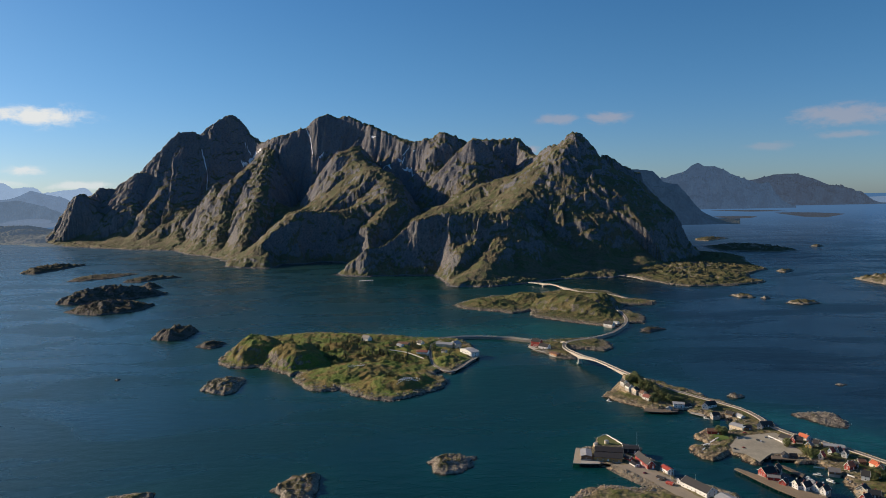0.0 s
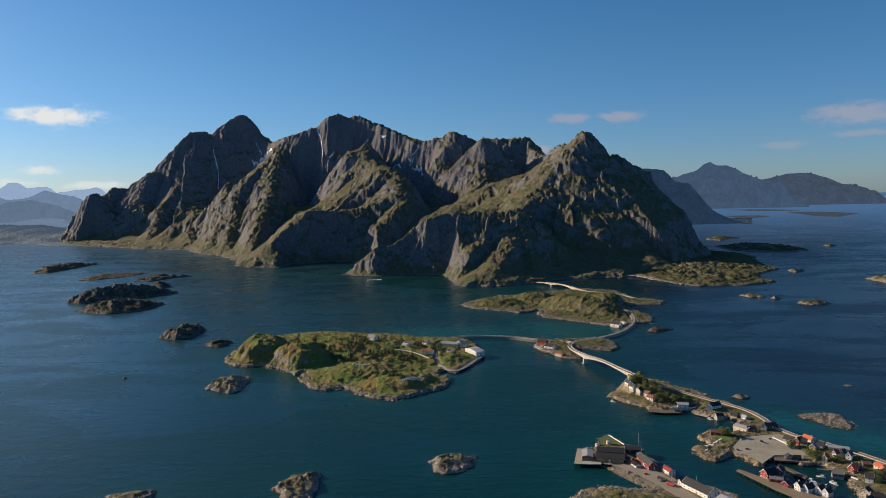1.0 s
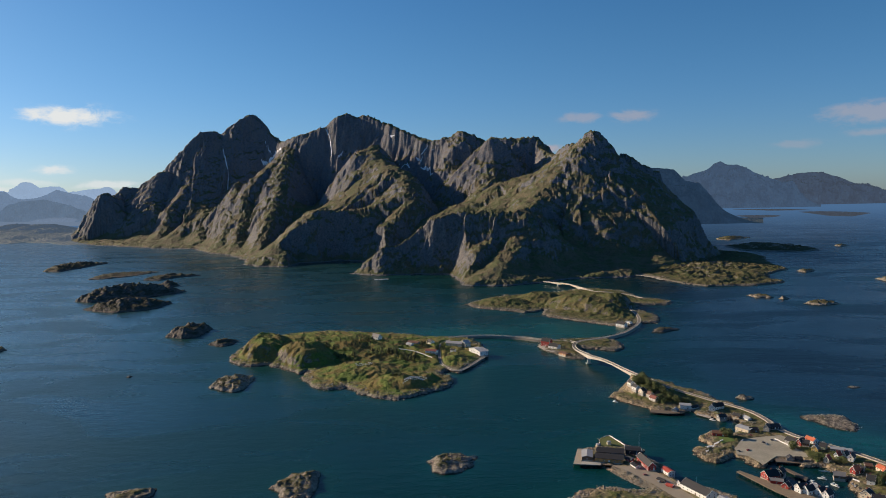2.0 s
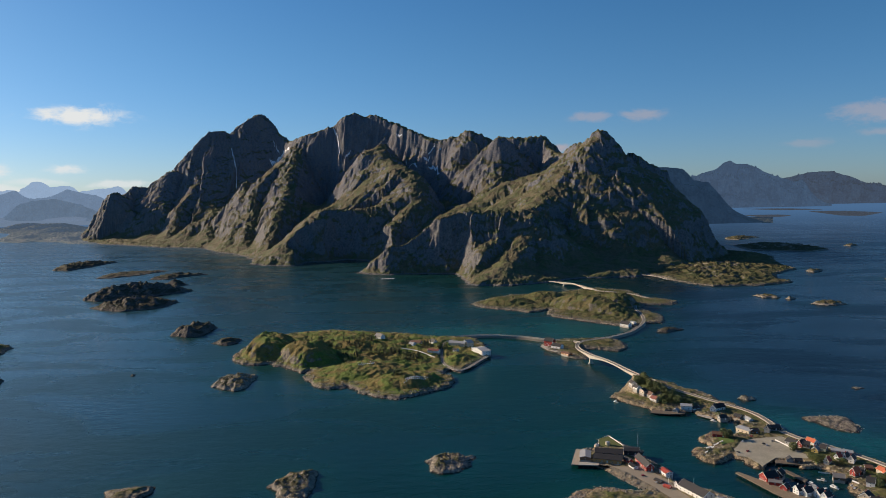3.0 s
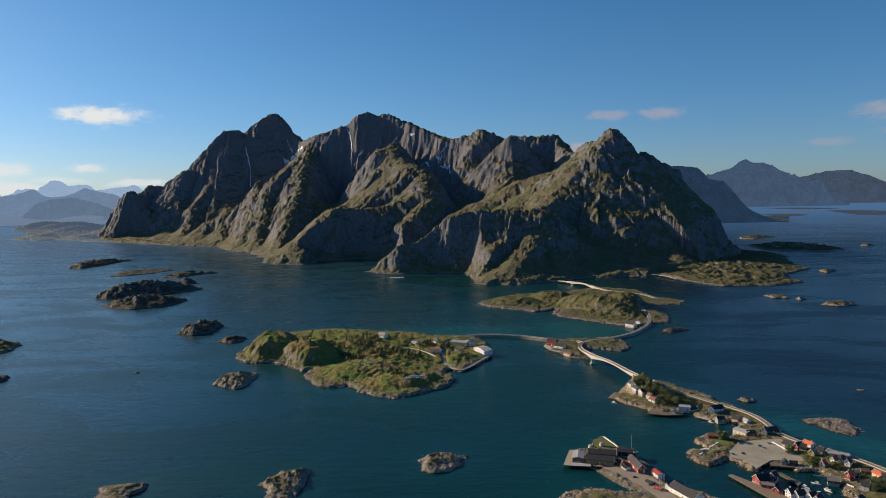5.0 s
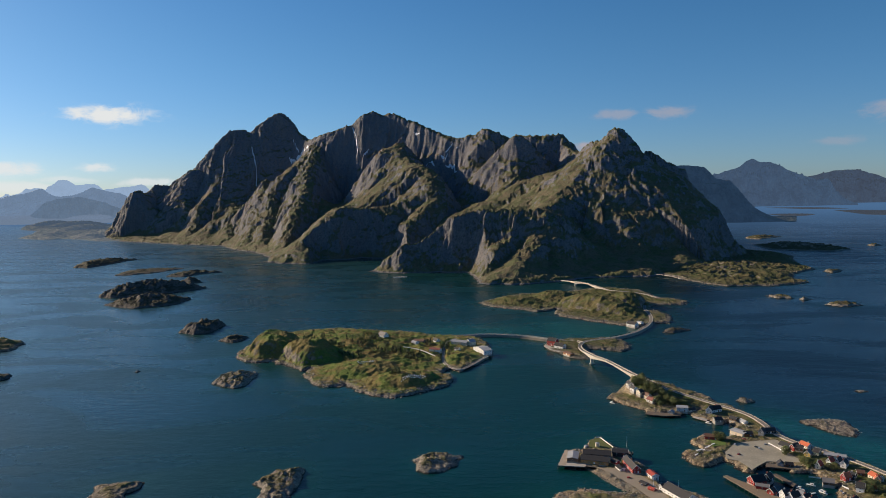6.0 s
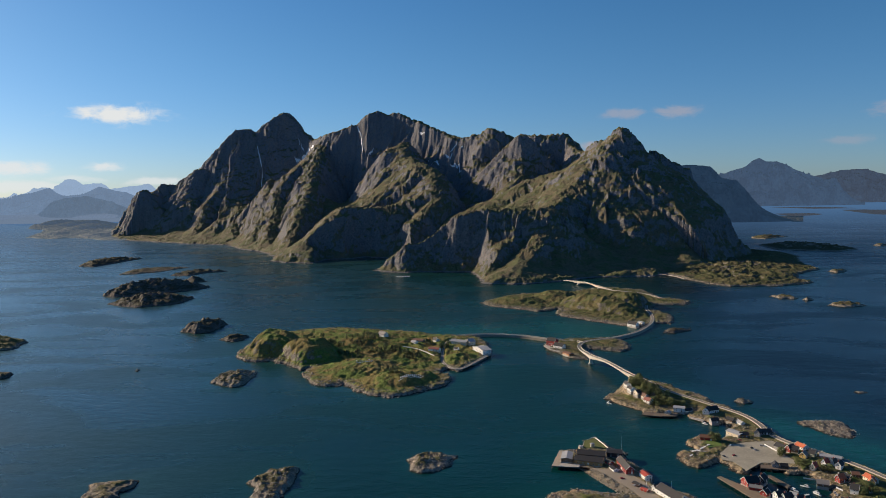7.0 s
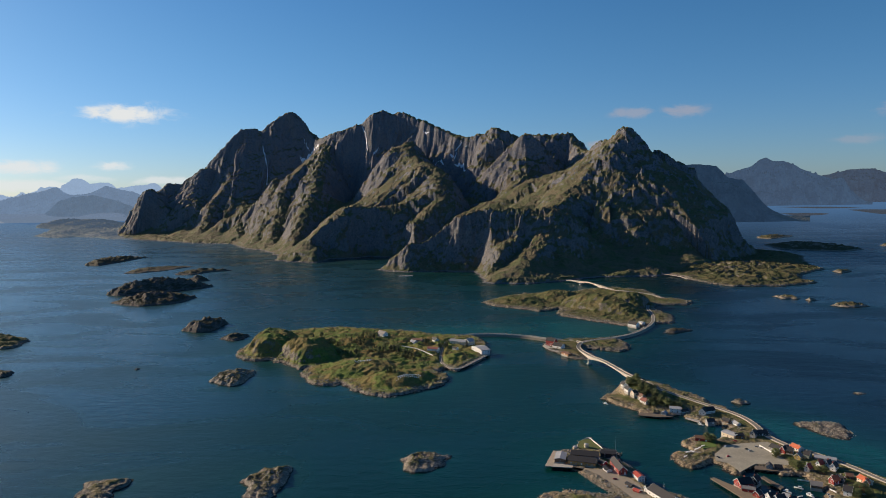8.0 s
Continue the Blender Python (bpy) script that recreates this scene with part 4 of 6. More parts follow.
def mountain_height(x, y):
    d = inland(x, y, COAST)
    wx = x + 14 * fractal(x / 170, y / 170, 3, 4) + 4 * fractal(x / 36, y / 36, 4, 4, 0.6)
    wy = y + 14 * fractal(x / 170 + 40, y / 170, 5, 4) + 4 * fractal(x / 36 + 40, y / 36, 6, 4, 0.6)
    z, run, gap, lean = np.full(x.shape, -60.0), np.zeros(x.shape), np.full(x.shape, 1e3), np.zeros(x.shape)
    for number, ((one, other), line) in enumerate(RIDGES):
        far, high, hand, here = along_run(wx, wy, line)
        steep = one + (other - one) * smooth(hand, 0.1, 0.9)
        blunt = 6.0 if number < 4 else 26.0
        far = np.maximum(far - 9, 0)
        far = np.sqrt(far * far + blunt * blunt) - blunt
        reach = np.maximum(high, 0) + 95
        fall = reach * np.exp(-far * steep / reach) - 95 - 0.2 * far
        won = fall > z
        run, gap = np.where(won, here + 977.0 * number, run), np.where(won, far, gap)
        lean = np.where(won, steep * np.exp(-far * steep / reach) + 0.2, lean)
        z = 0.5 * (z + fall + np.sqrt((z - fall) ** 2 + (24 * smooth(np.maximum(z, fall), 0, 150)) ** 2))
    # deep couloirs under the crest
    for line, wide in COULOIRS:
        far, deep_here, _ = along(wx, wy, line)
        z = z - deep_here * np.exp(-(far / wide) ** 2) * smooth(z, 60, 200)
    # gullies that run down from every crest, buttresses between them
    tall = smooth(z, 10, 150)
    bold = 0.25 + 0.75 * smooth(lean, 0.45, 1.1)
    below = smooth(gap, 2, 60)
    warp = 26 * fractal(x / 130, y / 130, 55, 3)
    gully = crags((run + warp) / 180, gap / 700, 71, 5, 0.56) - 0.5
    rib = crags((run + warp) / 52 + 7, gap / 240, 75, 4, 0.6) - 0.5
    z = z + tall * bold * (below * 66 * gully + (0.3 + 0.7 * below) * 27 * rib)
    z = z + smooth(z, 0, 60) * bold * (12 * (crags(x / 70, y / 70, 81, 6, 0.62) - 0.5) + 4 * fractal(x / 17, y / 17, 83, 3, 0.65))
    # slabs and ledges on the steep ground
    step = 34 + 10 * fractal(x / 400, y / 400, 87, 2)
    ledge = z / step - np.floor(z / step)
    z = z + tall * bold * 0.30 * step * (smooth(ledge, 0.25, 0.85) - ledge) * smooth(fractal(x / 230, y / 230, 88, 3), -0.15, 0.3)
    # talus and the shelf along the shore
    shelf = 3 + 0.12 * np.clip(d, 0, 400) + 5 * fractal(x / 60, y / 60, 91, 5, 0.6) + 4 * (crags(x / 40, y / 40, 92, 4) - 0.5)
    z = np.where(z < shelf + 40, shelf + 40 * np.exp((z - shelf - 40) / 40), z)
    coast = d + 14 * fractal(x / 70, y / 70, 93, 5, 0.6)
    return np.where(coast < 0, np.maximum(coast * 0.3, -8), np.minimum(z, coast * 0.35 + 0.009 * np.maximum(coast, 0) ** 2 + 0.4))


side = np.linspace(math.tan(radians(-34.5)), math.tan(radians(25.5)), 1200)
deep = np.exp(np.linspace(math.log(1780.0), math.log(5300.0), 640))
u, y = np.meshgrid(side, deep)
x = 42 + u * y
z = mountain_height(x, y)
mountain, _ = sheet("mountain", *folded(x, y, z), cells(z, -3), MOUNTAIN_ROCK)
tagged(mountain, "steep craggy mountain massif with green slopes above the sea", "mountain", kind="structure")


# snow left in the gullies: metres along each strip, and its width
SNOW_STRIPS = [([(-1398, 4262), (-1341, 4134), (-1306, 4058), (-1279, 3958)], 8), ([(-1147, 4270), (-1108, 4186), (-1070, 4102)], 5), ([(-1139, 4146), (-1112, 4118), (-1059, 4070), (-1033, 4050), (-962, 3902)], 15), ([(-681, 3714), (-655, 3678), (-641, 3638), (-640, 3614)], 6), ([(-605, 3590), (-580, 3618)], 11), ([(-344, 3550), (-309, 3526)], 8), ([(-181, 3398), (-147, 3406)], 9), ([(-203, 3402), (-181, 3386), (-171, 3394)], 10), ([(-138, 3382), (-120, 3382)], 7), ([(-286, 3426), (-232, 3390)], 8), ([(-181, 3374), (-138, 3358), (-108, 3266)], 8)]


def snow_strip(line, wide, seed):
    flat = [Vector((*p, 0)) for p in line]
    rows = []
    for a, b in zip(flat, flat[1:]):
        count = max(2, int((b - a).length / 7))
        rows += [a.lerp(b, k / count) for k in range(count)]
    rows.append(flat[-1])
    spread = np.linspace(-1, 1, 7)
    px, py = np.zeros((len(rows), 7)), np.zeros((len(rows), 7))
    for k, p in enumerate(rows):
        w = (rows[min(k + 1, len(rows) - 1)] - rows[max(k - 1, 0)])
        w = w.normalized() if w.length > 0 else Vector((0, 1, 0))
        half = wide * 0.5 * (0.55 + 0.5 * noise.noise((k * 0.35, seed, 0))) * min(1.0, 0.3 + 0.35 * min(k, len(rows) - 1 - k))
        px[k], py[k] = p.x + w.y * half * spread, p.y - w.x * half * spread
    z = mountain_height(px, py) + 2.6 * (1 - np.abs(spread) ** 4)[None] - 0.3
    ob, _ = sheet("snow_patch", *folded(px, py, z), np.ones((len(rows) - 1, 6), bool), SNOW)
    return tagged(ob, "old white snow lying in a mountain gully", "snow", "snow patches", "structure")


# ---- far coasts ----
def far_range(name, line, steep, label, seed, paint, apron=900.0, cell=(260, 90), base=3.0):
    """A distant ridge, built where it stands and then folded in."""
    ux = [(p[0] - 42) / p[1] for p in line]
    near, back = min(p[1] for p in line) - apron, max(p[1] for p in line) + apron
    u, y = np.meshgrid(np.linspace(min(ux) - 0.03, max(ux) + 0.03, cell[0]), np.linspace(near, back, cell[1]))
    x = 42 + u * y
    far, high, _ = along(x + 60 * fractal(x / 500, y / 500, seed, 3) * smooth(y, near, near + 1) * 0.4, y + 24 * fractal(x / 500, y / 500, seed + 3, 3), line)
    high = high * smooth(u, min(ux) - 0.03, min(ux) + 0.01) * smooth(u, max(ux) + 0.03, max(ux) - 0.01)
    z = high * np.clip(1 - far / (apron * 0.85), 0, 1) ** steep
    z = z + smooth(z, 0, 200) * (0.05 + 0.36 * smooth(far, 10, 300)) * max(p[2] for p in line) * (crags(x / 420 + 0.3 * y / 420, y / 900, seed + 7, 6, 0.58) - 0.5)
    z = np.maximum(z, base + 6 * fractal(x / 300, y / 300, seed + 8, 4)) - 8 * smooth(far, apron * 0.7, apron)
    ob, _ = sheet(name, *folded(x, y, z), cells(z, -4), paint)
    return tagged(ob, label, "mountain range", kind="structure")


# haze of the far ranges is put in as emission, g, tinted by air
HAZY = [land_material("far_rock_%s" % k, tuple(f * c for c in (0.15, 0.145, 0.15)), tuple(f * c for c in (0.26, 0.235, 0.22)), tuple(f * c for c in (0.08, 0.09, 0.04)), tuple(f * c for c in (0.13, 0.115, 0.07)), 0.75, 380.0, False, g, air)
        # f: the headland's base colours are halved, painting in its shade
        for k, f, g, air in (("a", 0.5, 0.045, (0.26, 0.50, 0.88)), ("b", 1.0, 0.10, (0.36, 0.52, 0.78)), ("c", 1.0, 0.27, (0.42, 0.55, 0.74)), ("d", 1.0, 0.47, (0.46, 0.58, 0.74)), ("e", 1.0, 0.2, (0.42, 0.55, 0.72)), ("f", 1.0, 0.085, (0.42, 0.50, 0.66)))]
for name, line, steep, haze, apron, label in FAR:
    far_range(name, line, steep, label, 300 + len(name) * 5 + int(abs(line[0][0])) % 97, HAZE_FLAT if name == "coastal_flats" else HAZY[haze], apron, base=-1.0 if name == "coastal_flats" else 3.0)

# ---- the sea ----
turn = np.radians(np.concatenate([np.linspace(-180, -48, 40)[:-1], np.linspace(-48, 48, 560), np.linspace(48, 180, 40)[1:]]))
reach = 4800 + 22000 * smooth(np.abs(np.degrees(turn)), 62, 46)
k = np.linspace(0, 1, 420)[:, None]
r = np.where(k > 0, 130 * (reach[None] / 130) ** k, 0)
x, y = 42 + r * np.sin(turn)[None], r * np.cos(turn)[None]
shoal = np.zeros(x.shape)
for shore, deepest in SHORES:
    sx, sy = np.array([p[0] for p in shore]), np.array([p[1] for p in shore])
    near = (x > sx.min() - 120) & (x < sx.max() + 120) & (y > sy.min() - 120) & (y < sy.max() + 120)
    if near.any():
        out = -inland(x[near], y[near], shore)
        size = 6 + 26 * min(1.0, deepest / 40)
        shoal[near] = np.maximum(shoal[near], np.exp(-np.maximum(out, 0) / size) * min(0.2, 0.05 + deepest / 200))
for outline, deep_here, size in SHOALS:
    out = -inland(x, y, outline)
    shoal = np.maximum(shoal, deep_here * np.exp(-np.maximum(out, 0) / size))
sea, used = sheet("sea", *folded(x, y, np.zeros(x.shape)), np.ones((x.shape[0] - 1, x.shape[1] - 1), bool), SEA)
layer = sea.data.attributes.new("shoal", "FLOAT", "POINT")
layer.data.foreach_set("value", shoal.reshape(-1)[used].astype(np.float32))
layer = sea.data.attributes.new("open_sea", "FLOAT", "POINT")
layer.data.foreach_set("value", smooth(x - 0.12 * np.maximum(y - 900, 0) + 60 * fractal(x / 300, y / 300, 44, 3), 60, 460).reshape(-1)[used].astype(np.float32))
# added sheen rises leftwards from 60 to 800 m
layer = sea.data.attributes.new("glossy", "FLOAT", "POINT")
layer.data.foreach_set("value", smooth(-x + 120 * fractal(x / 500, y / 500, 47, 3), 60, 800).reshape(-1)[used].astype(np.float32))
# grows with distance; drives the far water's haze emission and reflection
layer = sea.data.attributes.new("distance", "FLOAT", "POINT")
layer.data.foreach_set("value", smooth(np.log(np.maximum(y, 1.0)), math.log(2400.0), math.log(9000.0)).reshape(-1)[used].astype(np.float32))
tagged(sea, "calm dark blue-green sea reaching the horizon", "sea", kind="structure")

# ---- paints for built things ----
def paint(name, colour, rough=0.8, grain=1.0, boards=0.0, metal=0.0, wear=0.35, by_piece=0.12):
    """A painted or natural surface: cloudy wear, fine grain, and, with boards, the shadow lines of cladding that many metres apart."""
    m, t, s = material(name)
    spot = t.add("ShaderNodeTexCoord").outputs["Object"]
    cloud = t.noise(spot, 0.35 / grain, 4.0, 0.6)
    fine = t.noise(spot, 4.0 / grain, 5.0, 0.6)
    any_one = t.add("ShaderNodeObjectInfo").outputs["Random"]
    c = t.mix(t.span(cloud, 0.35, 0.7, 0.0, wear), colour, tuple(v * 0.62 for v in colour))
    c = t.mix(t.span(fine, 0.5, 0.75, 0.0, wear), c, tuple(min(1.0, v * 1.25 + 0.01) for v in colour))
    c = t.mix(t.math("MULTIPLY", any_one, by_piece * 2), c, tuple(v * 0.6 for v in colour))
    t.put(s["Base Color"], c)
    s["Roughness"].default_value, s["Metallic"].default_value = rough, metal
    shape = t.bump(fine, 0.03 * grain, 0.5)
    if boards:
        wave = t.add("ShaderNodeTexWave")
        wave.wave_type, wave.bands_direction, wave.wave_profile = "BANDS", "Z", "SAW"
        wave.inputs["Scale"].default_value = 0.31416 / boards
        t.link(spot, wave.inputs["Vector"])
        shape = t.bump(wave.outputs["Fac"], 0.03, 0.8, shape)
    t.link(shape, s["Normal"])
    return m


WALL = {key: paint("wall_" + key, colour, 0.75, 1.0, 0.16) for key, colour in dict(
    white=(0.78, 0.77, 0.73), cream=(0.70, 0.60, 0.44), red=(0.32, 0.035, 0.025), ochre=(0.42, 0.24, 0.09), grey=(0.28, 0.28, 0.27), black=(0.03, 0.03, 0.032),
    brown=(0.16, 0.10, 0.06), orange=(0.42, 0.17, 0.05), yellow=(0.62, 0.42, 0.12), green=(0.24, 0.30, 0.25)).items()}
ROOF = {key: paint("roof_" + key, colour, 0.7, 1.0, 0.0) for key, colour in dict(
    slate=(0.032, 0.031, 0.032), black=(0.014, 0.014, 0.015), tin=(0.34, 0.35, 0.36), red_roof=(0.40, 0.06, 0.035), orange_roof=(0.52, 0.13, 0.05), brown_roof=(0.17, 0.085, 0.05),
    red_brown=(0.22, 0.07, 0.05), grey_roof=(0.20, 0.19, 0.18)).items()}
TRIM = paint("white_trim", (0.8, 0.8, 0.77), 0.6)
CONCRETE = paint("concrete", (0.42, 0.39, 0.34), 0.9, 2.0)
PALE_CONCRETE = paint("bridge_concrete", (0.58, 0.53, 0.44), 0.85, 2.0)
ASPHALT = paint("asphalt", (0.21, 0.19, 0.16), 0.9, 2.0)
GRAVEL = paint("gravel", (0.36, 0.33, 0.25), 0.95, 7.0, wear=0.7)
YARD_GRAVEL = paint("yard_gravel", (0.30, 0.255, 0.19), 0.95, 4.0, wear=0.45)
PLANKS = paint("weathered_planks", (0.15, 0.115, 0.08), 0.85, 1.0)
PALE_PLANKS = paint("bleached_planks", (0.38, 0.32, 0.24), 0.85, 1.0)
WORN_PLANKS = paint("worn_planks", (0.22, 0.17, 0.11), 0.85, 1.0)
PILE = paint("wet_pile", (0.06, 0.05, 0.04), 0.7)
LAWN_GRASS = paint("mown_grass", (0.10, 0.115, 0.025), 0.95, 2.0)
GARDEN_GRASS = paint("garden_grass", (0.11, 0.165, 0.025), 0.95, 1.2, wear=0.5)
PALE_RUBBLE = paint("pale_rubble", (0.30, 0.26, 0.195), 0.9, 1.5, by_piece=0.4)
RUBBLE = paint("rubble_stone", (0.30, 0.265, 0.21), 0.9, 1.5, by_piece=0.4)
BARK = paint("bark", (0.08, 0.055, 0.035), 0.9)
LEAF = paint("leaves", (0.13, 0.15, 0.04), 0.8, 0.6, by_piece=0.4)
NEEDLE = paint("needles", (0.042, 0.058, 0.02), 0.85, 0.6, by_piece=0.4)
HEATH = paint("heath", (0.11, 0.125, 0.034), 0.9, 0.8, by_piece=0.3)
RUBBER = paint("rubber", (0.02, 0.02, 0.02), 0.8)
STEEL = paint("galvanised_steel", (0.5, 0.5, 0.5), 0.45, 1.0, 0.0, 0.8)
SNOW = paint("old_snow", (0.72, 0.74, 0.78), 0.7, 8.0, wear=0.3)
GLASS, t, s = material("window_glass")
s["Base Color"].default_value, s["Roughness"].default_value = (0.015, 0.02, 0.025, 1), 0.08
CAR_PAINT = [paint("car_paint_" + k, c, 0.3) for k, c in (("white", (0.7, 0.7, 0.7)), ("dark", (0.03, 0.035, 0.05)), ("red", (0.35, 0.03, 0.03)), ("silver", (0.35, 0.36, 0.38)))]


for k, (line, wide) in enumerate(SNOW_STRIPS):
    snow_strip(line, wide, k)


# ---- building helpers ----
def part(name, bm, stuff, parent, label=""):
    """Links a bmesh as one mesh object under a thing or part."""
    mesh = bpy.data.meshes.new(name)
    bm.normal_update()
    bm.to_mesh(mesh)
    bm.free()
    mesh.materials.append(stuff)
    return shared(name, mesh, parent, label)


def shared(name, mesh, parent, label="", m=None):
    ob = new(name, mesh)
    if parent is not None:
        ob.parent = parent
    if m is not None:
        ob.matrix_basis = m
    if label:
        ob["label"] = label
    return ob


def thing(name, m, label, category, group="", kind=""):
    ob = new(name)
    ob.empty_display_size = 1.0
    ob.matrix_basis = m
    return tagged(ob, label, category, group, kind)


def add_box(bm, x0, y0, z0, x1, y1, z1):
    v = [bm.verts.new(p) for p in ((x0, y0, z0), (x1, y0, z0), (x1, y1, z0), (x0, y1, z0), (x0, y0, z1), (x1, y0, z1), (x1, y1, z1), (x0, y1, z1))]
    for f in ((3, 2, 1, 0), (4, 5, 6, 7), (0, 1, 5, 4), (1, 2, 6, 5), (2, 3, 7, 6), (3, 0, 4, 7)):
        bm.faces.new([v[i] for i in f])
    return v


def box(*sides):
    bm = bmesh.new()
    add_box(bm, *sides)
    return bm


def box_mesh(name, stuff, *sides):
    mesh = bpy.data.meshes.new(name)
    bm = box(*sides)
    bm.to_mesh(mesh)
    bm.free()
    mesh.materials.append(stuff)
    return mesh


def tube(bm, base, top, r0, r1, sides=8):
    """A tapered round post."""
    a, b = Vector(base), Vector(top)
    q = (b - a).to_track_quat("Z", "Y")
    rings = []
    for c, r in ((a, r0), (b, r1)):
        rings.append([bm.verts.new(c + q @ Vector((r * math.cos(k * 6.28319 / sides), r * math.sin(k * 6.28319 / sides), 0))) for k in range(sides)])
    for k in range(sides):
        bm.faces.new((rings[0][k], rings[0][(k + 1) % sides], rings[1][(k + 1) % sides], rings[1][k]))
    bm.faces.new(rings[1]), bm.faces.new(rings[0][::-1])


def slab(outline, z0, z1):
    """A level plate with that outline."""
    bm = bmesh.new()
    area = sum(a[0] * b[1] - b[0] * a[1] for a, b in zip(outline, outline[1:] + outline[:1]))
    ring = outline if area > 0 else outline[::-1]
    low, high = [bm.verts.new((*p[:2], z0)) for p in ring], [bm.verts.new((*p[:2], z1)) for p in ring]
    for k in range(len(ring)):
        j = (k + 1) % len(ring)
        bm.faces.new((low[k], low[j], high[j], high[k]))
    bm.faces.new(high), bm.faces.new(low[::-1])
    bmesh.ops.triangulate(bm, faces=[f for f in bm.faces if len(f.verts) > 4])
    return bm


def curve(line, step):
    """Points and headings along a smooth line through the given ones."""
    pts = [Vector(p) for p in line]
    pts = [pts[0] * 2 - pts[1]] + pts + [pts[-1] * 2 - pts[-2]]
    out = []
    for a, b, c, d in zip(pts, pts[1:], pts[2:], pts[3:]):
        count = max(1, round((c - b).length / step))
        for k in range(count):
            u = k / count
            out.append(0.5 * (2 * b + (c - a) * u + (2 * a - 5 * b + 4 * c - d) * u * u + (3 * b - a - 3 * c + d) * u ** 3))
    out.append(pts[-2])
    ways = []
    for k in range(len(out)):
        w = out[min(k + 1, len(out) - 1)] - out[max(k - 1, 0)]
        ways.append(Vector((w.x, w.y, 0)).normalized())
    return out, ways


def sweep(points, ways, section):
    """A bar along a line. section(k) gives (across, up) pairs, counter-clockwise seen along the line."""
    bm, before = bmesh.new(), None
    first = None
    for k, (p, w) in enumerate(zip(points, ways)):
        side = Vector((w.y, -w.x, 0))
        ring = [bm.verts.new(p + side * a + Vector((0, 0, b))) for a, b in section(k)]
        if before:
            for i in range(len(ring)):
                j = (i + 1) % len(ring)
                bm.faces.new((before[i], before[j], ring[j], ring[i]))
        else:
            first = ring
        before = ring
    bm.faces.new(first[::-1]), bm.faces.new(before)
    bmesh.ops.recalc_face_normals(bm, faces=bm.faces)
    return bm


def rect(a0, a1, b0, b1):
    return lambda k: ((a0, b0), (a1, b0), (a1, b1), (a0, b1))


# ---- roads, causeway and bridges ----
def road(name, line, wide, label, bank=0.0):
    points, ways = curve(line, 6.0)
    whole = thing(name, Matrix(), label, "road", kind="structure")
    part("roadway", sweep(points, ways, rect(-wide / 2, wide / 2, -0.35, 0.0)), ASPHALT, whole)
    for k, s in enumerate((-1, 1)):
        part("kerb", sweep(points, ways, rect(s * wide / 2 - 0.2, s * wide / 2 + 0.2, -0.5, 0.22)), PALE_CONCRETE, whole, "pale concrete kerb")
    if bank:
        part("embankment", sweep(points, ways, lambda k: ((-bank, -7.5), (bank, -7.5), (wide / 2 + 0.8, -0.35), (-wide / 2 - 0.8, -0.35))), RUBBLE, whole, "rubble stone embankment")
    return whole


road("road", ROAD_TOWN, 5.0, "grey asphalt road along the village shore", 6.5)
road("road", ROAD_NORTH, 4.8, "grey asphalt road on a stone bank between islands", 6.5)
road("road", ROAD_BACK, 5.5, "grey asphalt road behind the green hill", 6.0)
road("road", SHORE_ROAD, 5.5, "grey asphalt road under the mountain")
road("track", TRACK, 3.2, "narrow paved track round the island quay")


def causeway(line):
    points, ways = curve(line, 6.0)
    whole = thing("causeway", Matrix(), "low stone causeway carrying a road across the water", "causeway", kind="structure")
    part("wall", sweep(points, ways, lambda k: ((-4.6, -7.0), (4.6, -7.0), (3.4, -0.3), (-3.4, -0.3))), RUBBLE, whole)
    part("roadway", sweep(points, ways, rect(-2.6, 2.6, -0.35, 0.02)), ASPHALT, whole)
    for s in (-1, 1):
        part("parapet", sweep(points, ways, rect(s * 3.1 - 0.25, s * 3.1 + 0.25, -0.5, 0.8)), PALE_CONCRETE, whole, "pale concrete parapet")


causeway(CAUSEWAY)


